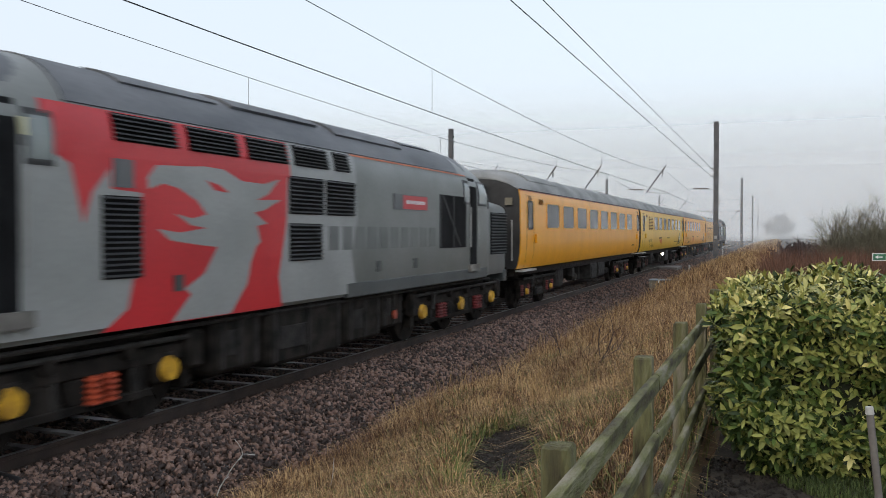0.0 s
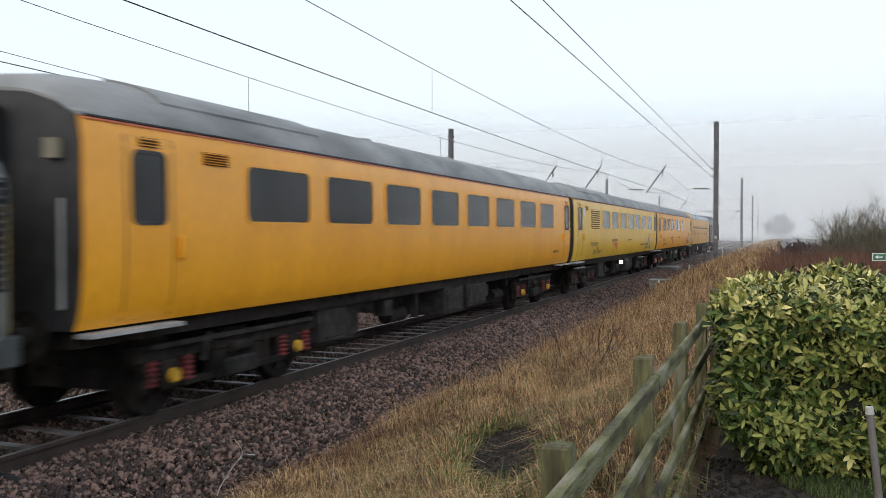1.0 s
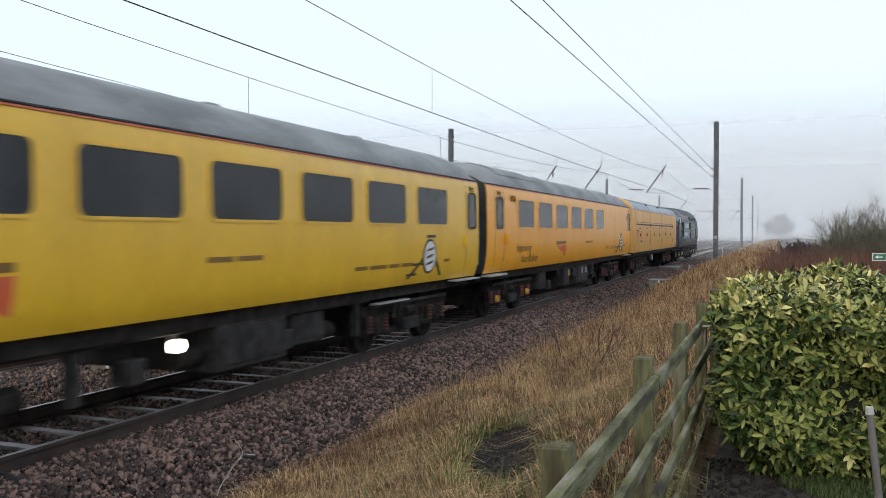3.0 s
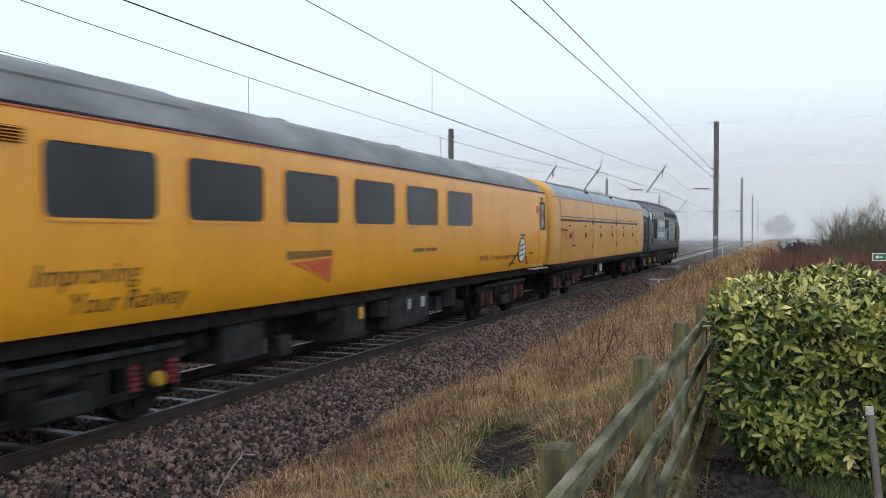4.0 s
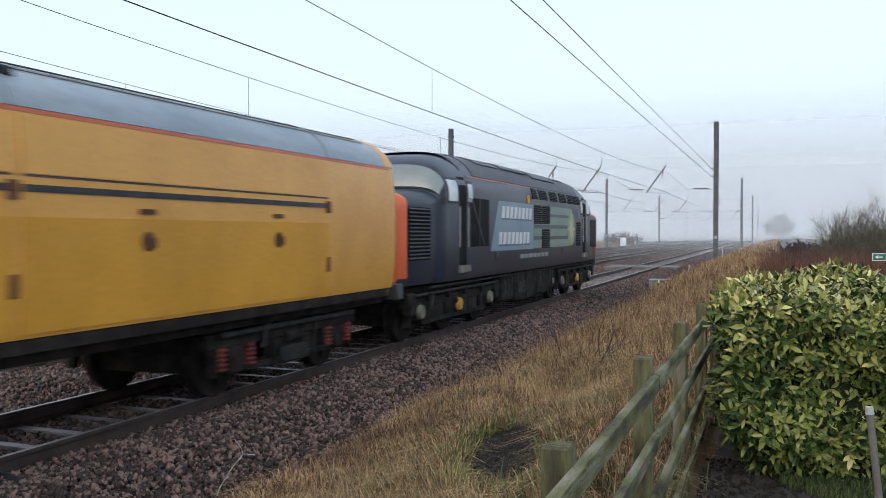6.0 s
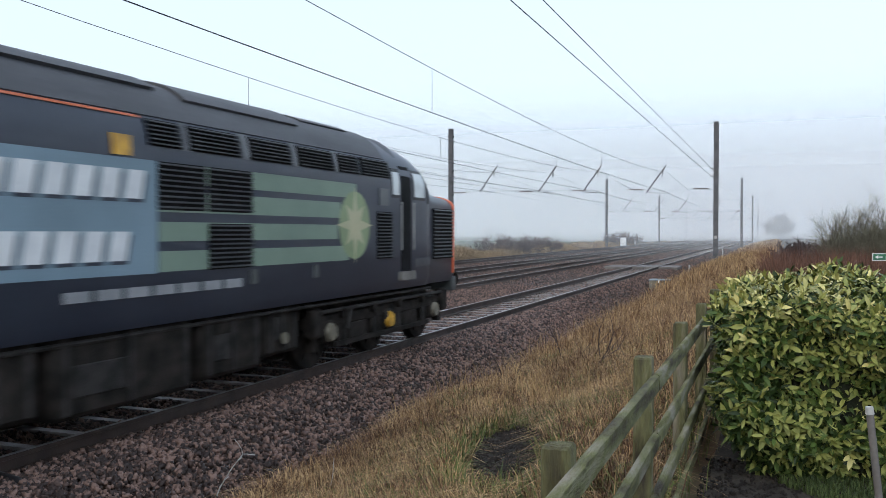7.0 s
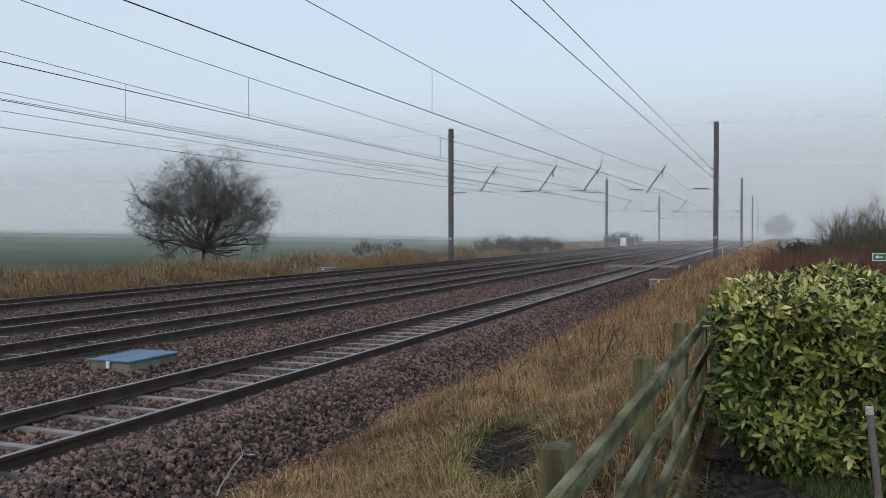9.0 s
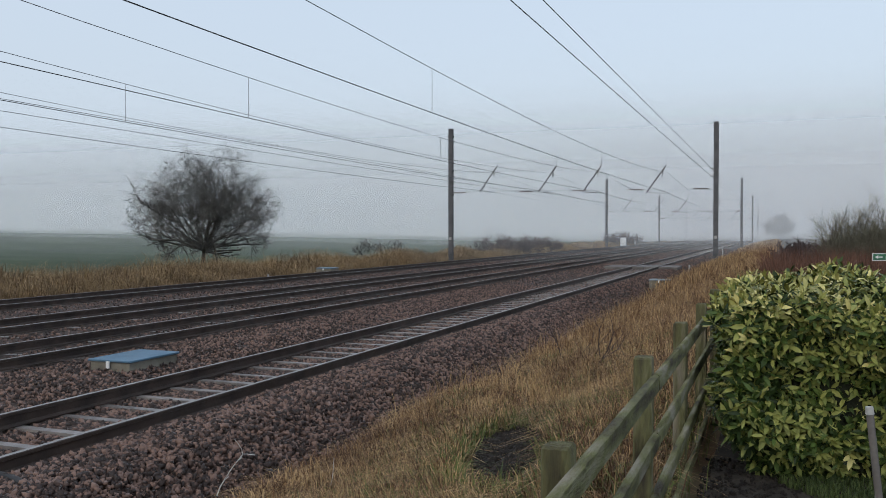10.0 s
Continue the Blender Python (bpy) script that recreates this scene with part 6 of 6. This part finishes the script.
rounded_tree("hawthorn_tree", -31.9, 53.3, -0.5, crown_stems(gt, 34, 1.4, 1.6, 4.0, 0.085), 4, 0.62, 0.62, gt, M_TWIG, "bare rounded hawthorn tree with dense grey twigs", (0.1, 0, 4.45), (5.5, 5.5, 4.6), 0.009,
             (((-0.1, 0, -0.3), (-0.05, 0, 0.6), 0.24, 0.2), ((-0.05, 0, 0.6), (0, 0, 1.5), 0.2, 0.15), ((1.5, -0.3, -0.3), (1.1, -0.1, 0.9), 0.14, 0.11), ((1.1, -0.1, 0.9), (0.6, 0, 2.4), 0.11, 0.08)))
shrub("bare_shrub", -27.0, 70.5, -0.3, fan(gt, 6, 0.3, 0.7, 1.1, 0.03), 3, 0.5, 0.6, gt, M_TWIG, "small bare shrub on the far bank", "shrub", twig=0.009)
shrub("bare_shrub", -25.8, 73.0, -0.3, fan(gt, 6, 0.3, 0.7, 1.0, 0.03), 3, 0.5, 0.6, gt, M_TWIG, "small bare shrub on the far bank", "shrub", twig=0.009)
for bx, by, ln in ((-18.8, 90, 1.15), (-20.0, 86, 1.2), (-20, 94, 1.25), (-18.6, 99, 1.2), (-19.5, 106, 1.0), (-18.2, 150, 1.3), (-19.2, 160, 1.3), (-18.6, 170, 1.2)):
    shrub("bramble_bush", bx, by, -0.4, fan(gt, 18, 0.9, 1.2, ln, 0.02), 3, 0.7, 0.62, gt, M_DARKTWIG, "low dark bramble bush on the far bank", "bush", twig=0.012)
shrub("garden_bush", 9.2, 27.3, 0.3, fan(gt, 9, 0.3, 0.4, 1.3, 0.014), 3, 0.36, 0.62, gt, M_GARDENTWIG, "slender bare garden bush with upright twigs", "bush", twig=0.0045, up=0.9)
for bx, by, ln in ((9.9, 26.6, 0.9), (10.35, 27.4, 1.1), (10.9, 27.0, 1.15)):
    shrub("garden_bush", bx, by, 0.3, fan(gt, 48, 0.55, 0.6, ln, 0.012), 3, 0.5, 0.66, gt, M_GARDENTWIG, "dense bare garden bush with upright brown twigs", "bush", twig=0.0045, up=0.5)
for bx, by, ln in ((8.3, 42, 0.65), (9.2, 43, 0.75), (10.2, 41, 0.8), (11.5, 42, 0.85)):
    shrub("bare_shrub", bx, by, 0.3, fan(gt, 22, 0.6, 1.0, ln, 0.025), 3, 0.5, 0.65, gt, M_DARKTWIG, "dark bare shrub behind the garden", "shrub", twig=0.012)
rounded_tree("distant_tree", 7.9, 252.0, -0.2, crown_stems(gt, 16, 1.4, 1.35, 3.2, 0.12), 4, 0.55, 0.64, gt, M_DARKTWIG, "rounded bare tree fading in the fog", (0, 0, 4.6), (4.6, 4.6, 3.9), 0.03,
             (((0, 0, -0.3), (0, 0, 1.7), 0.25, 0.2),))
for bx, by, h in ((4.72, 11.9, 0.85), (4.85, 12.3, 0.7), (4.2, 13.0, 0.8), (3.6, 12.0, 0.6)):
    shrub("sapling", bx, by, float(ground_z(bx, by)), [((0, 0, 0), (gt.normal(0, 0.3), gt.normal(0, 0.2), 1), h, 0.012), ((0.03, 0, 0), (0.4, 0.1, 1), h * 0.8, 0.009)], 1, 0.45, 0.4, gt, M_DARKTWIG, "thin bare sapling in the dry grass", "sapling", twig=0.0025)
M_PALE = surf("bleached_twig", (0.4, 0.39, 0.37), (0.6, 0.59, 0.57), 6.0, 0.8)
shrub("dead_twig", 2.3, 6.75, -0.55, [((0, 0, 0), (0.2, 0.1, 1), 0.56, 0.009)], 1, 0.5, 0.3, gt, M_PALE, "bleached dead twig standing in the ballast edge", "twig", twig=0.004)
shrub("dead_twig", 3.5, 6.6, -0.45, [((0, 0, 0), (0.3, 0.3, 1), 0.5, 0.004)], 0, 0.5, 0.3, gt, M_PALE, "bleached dead stalk in the dry grass", "twig", twig=0.003)
# russet hedge behind the laurel
gx2 = np.stack([gt.uniform(6.9, 14, 16000), gt.uniform(19, 26, 16000)], -1)
blades("russet_hedge", np.column_stack([gx2, np.full(len(gx2), 0.3)]), 1.15, 0.012, 0.45, gt, M_REDTWIG, "low russet-brown winter hedge behind the laurel", 0.2, "hedge")

# ---- trackside things ----
M_LID = surf("blue_lid", (0.055, 0.12, 0.19), (0.085, 0.17, 0.25), 2.5, 0.6, 0.2)
M_BOXSIDE = surf("box_concrete", (0.13, 0.12, 0.095), (0.22, 0.205, 0.165), 4.0, 0.9, 0.4)
M_WHITE = surf("white_cabinet", (0.6, 0.62, 0.62), (0.75, 0.76, 0.75), 3.0, 0.6)
M_BLACK = surf("black_rubber", (0.01, 0.01, 0.011), (0.02, 0.02, 0.022), 5.0, 0.6)
M_SIGN = surf("sign_green", (0.03, 0.13, 0.07), (0.04, 0.16, 0.09), 4.0, 0.5)
M_BOARD = surf("crossing_board", (0.1, 0.09, 0.085), (0.17, 0.155, 0.145), 3.0, 0.85, 0.4)


def lidded_box(x, y, z, sx, sy, h, lid):
    ob = empty("cable_chamber", pose(x, y, z), "low concrete cable chamber with a blue lid on the ballast", "cable box", "cable chambers")
    part("body", box(-sx / 2, sx / 2, -sy / 2, sy / 2, -0.1, h - 0.035, 0.01), M_BOXSIDE, ob, "stained concrete body")
    part("lid", box(-sx / 2 - 0.03, sx / 2 + 0.03, -sy / 2 - 0.03, sy / 2 + 0.03, h - 0.033, h, 0.008), lid, ob, "blue panel lid")
    part("latch", box(-0.03, 0.03, -sy / 2 - 0.05, -sy / 2 - 0.032, h - 0.13, h - 0.02), M_WHITE, ob, "pale latch plate")
    return ob


lidded_box(-2.46, 11.28, -0.26, 0.76, 1.14, 0.28, M_LID)
lidded_box(2.6, 37.9, -0.55, 0.8, 0.9, 0.55, surf("grey_lid", (0.14, 0.19, 0.22), (0.2, 0.25, 0.28), 3.0, 0.7))
lidded_box(-15.4, 41.6, -0.3, 0.9, 0.9, 0.4, M_LID)
cab = empty("relay_cabinet", pose(-16.6, 147.0, -0.6), "white trackside relay cabinet on a plinth", "cabinet")
part("body", box(-0.45, 0.45, -0.35, 0.35, 0.15, 1.75, 0.03), M_WHITE, cab)
part("plinth", box(-0.5, 0.5, -0.4, 0.4, -0.2, 0.15), M_BOXSIDE, cab)
for px, py, ph, pm, lab in ((-15.9, 36.5, 0.7, M_STEP, "thin pale marker post beside the far track"), (-16.6, 160.0, 1.3, M_WHITE, "white marker post beside the far track"), (2.9, 48.0, 0.8, M_STEP, "thin pale marker post in the dry grass"), (3.2, 74.0, 1.1, M_STEP, "short grey marker post beside the track")):
    pz = float(ground_z(px, py))
    mp = empty("marker_post", pose(px, py, pz), lab, "post", "marker posts")
    part("post", box(-0.04, 0.04, -0.04, 0.04, -0.2, ph, 0.01), pm, mp)
crossing = empty("foot_crossing", pose(0, 53.0, 0), "foot crossing of grey boards laid level with the rails", "crossing")
for cx0, cx1 in ((-2.3, -0.85), (-0.66, -0.02), (0.02, 0.66), (0.85, 1.9)):
    for k in range(5):
        part("board", box(cx0, cx1, -1.5 + k * 0.6, -1.5 + k * 0.6 + 0.57, -0.18, -0.012, 0.01), M_BOARD, crossing)
pipe = tagged(new("cable_pipe", wire("cable_pipe", [(0.86, 5.62, -0.1), (1.2, 5.53, -0.1), (1.55, 5.4, -0.13), (2.0, 5.3, -0.33), (2.6, 5.2, -0.66)], 0.035, M_BLACK, "", "").data), "black flexible cable pipe lying down the ballast shoulder", "pipe")
for o in [q for q in scene.objects if q.name.startswith("cable_pipe") and q != pipe]:
    bpy.data.objects.remove(o)
stake = empty("garden_stake", pose(7.56, 4.28, 0.34), "leaning grey garden stake with a bright metal cap", "stake")
part("pole", tube((0.1, 0, -0.1), (0.0, 0, 0.84), 0.016, 0.016, 12), surf("stake_grey", (0.1, 0.09, 0.085), (0.17, 0.155, 0.14), 5.0, 0.7, 0.2), stake)
part("cap", tube((0.0, 0, 0.842), (-0.003, 0, 0.875), 0.019, 0.016, 12), M_STEP, stake, "bright metal cap")
sign = empty("sign", pose(8.9, 18.0, 0.44), "small green and white direction sign on a post", "sign")
part("post", tube((0.25, 0.03, -0.3), (0.25, 0.03, 1.2), 0.025), M_STEP, sign)
part("panel", box(-0.03, 0.4, -0.01, 0.01, 1.04, 1.15, 0.004), M_SIGN, sign, "green sign panel")
part("border", box(-0.045, 0.415, -0.004, 0.012, 1.025, 1.165), M_WHITE, sign, "white border plate")
ar = bmesh.new()
add_box(ar, 0.05, 0.13, -0.016, -0.012, 1.085, 1.105)
tri = [ar.verts.new(p) for p in ((0.0, -0.016, 1.095), (0.055, -0.016, 1.13), (0.055, -0.016, 1.06))]
ar.faces.new(tri)
part("arrow", ar, M_WHITE, sign, "white arrow")
part("lettering_bar", box(0.18, 0.37, -0.016, -0.012, 1.07, 1.12), M_WHITE, sign)


def motions():
    """The train runs towards -y, and its wheels roll."""
    times = (0.0, 0.5, 1.0, 1.5, 2.0, 2.5, 4.0, 4.5, 5.0, 5.5, 7.0, 7.5, 8.5, 10.0)
    place = (20.35, 13.4, 6.1, -0.98, -8.4, -15.5, -37.26, -44.25, -51.9, -58.85, -80.5, -87.7, -102.1, -123.7)
    for v, off in CONSIST:
        walk(v, [(t, pose(0, s + off, 0)) for t, s in zip(times, place)])
    for ws, ay, r in WHEELS:
        turn = -14.4 / r
        walk(ws, [(i / 30, Matrix.Translation((0, ay, r)) @ Matrix.Rotation(-turn * i / 30, 4, "X")) for i in range(0, 301)])


motions()
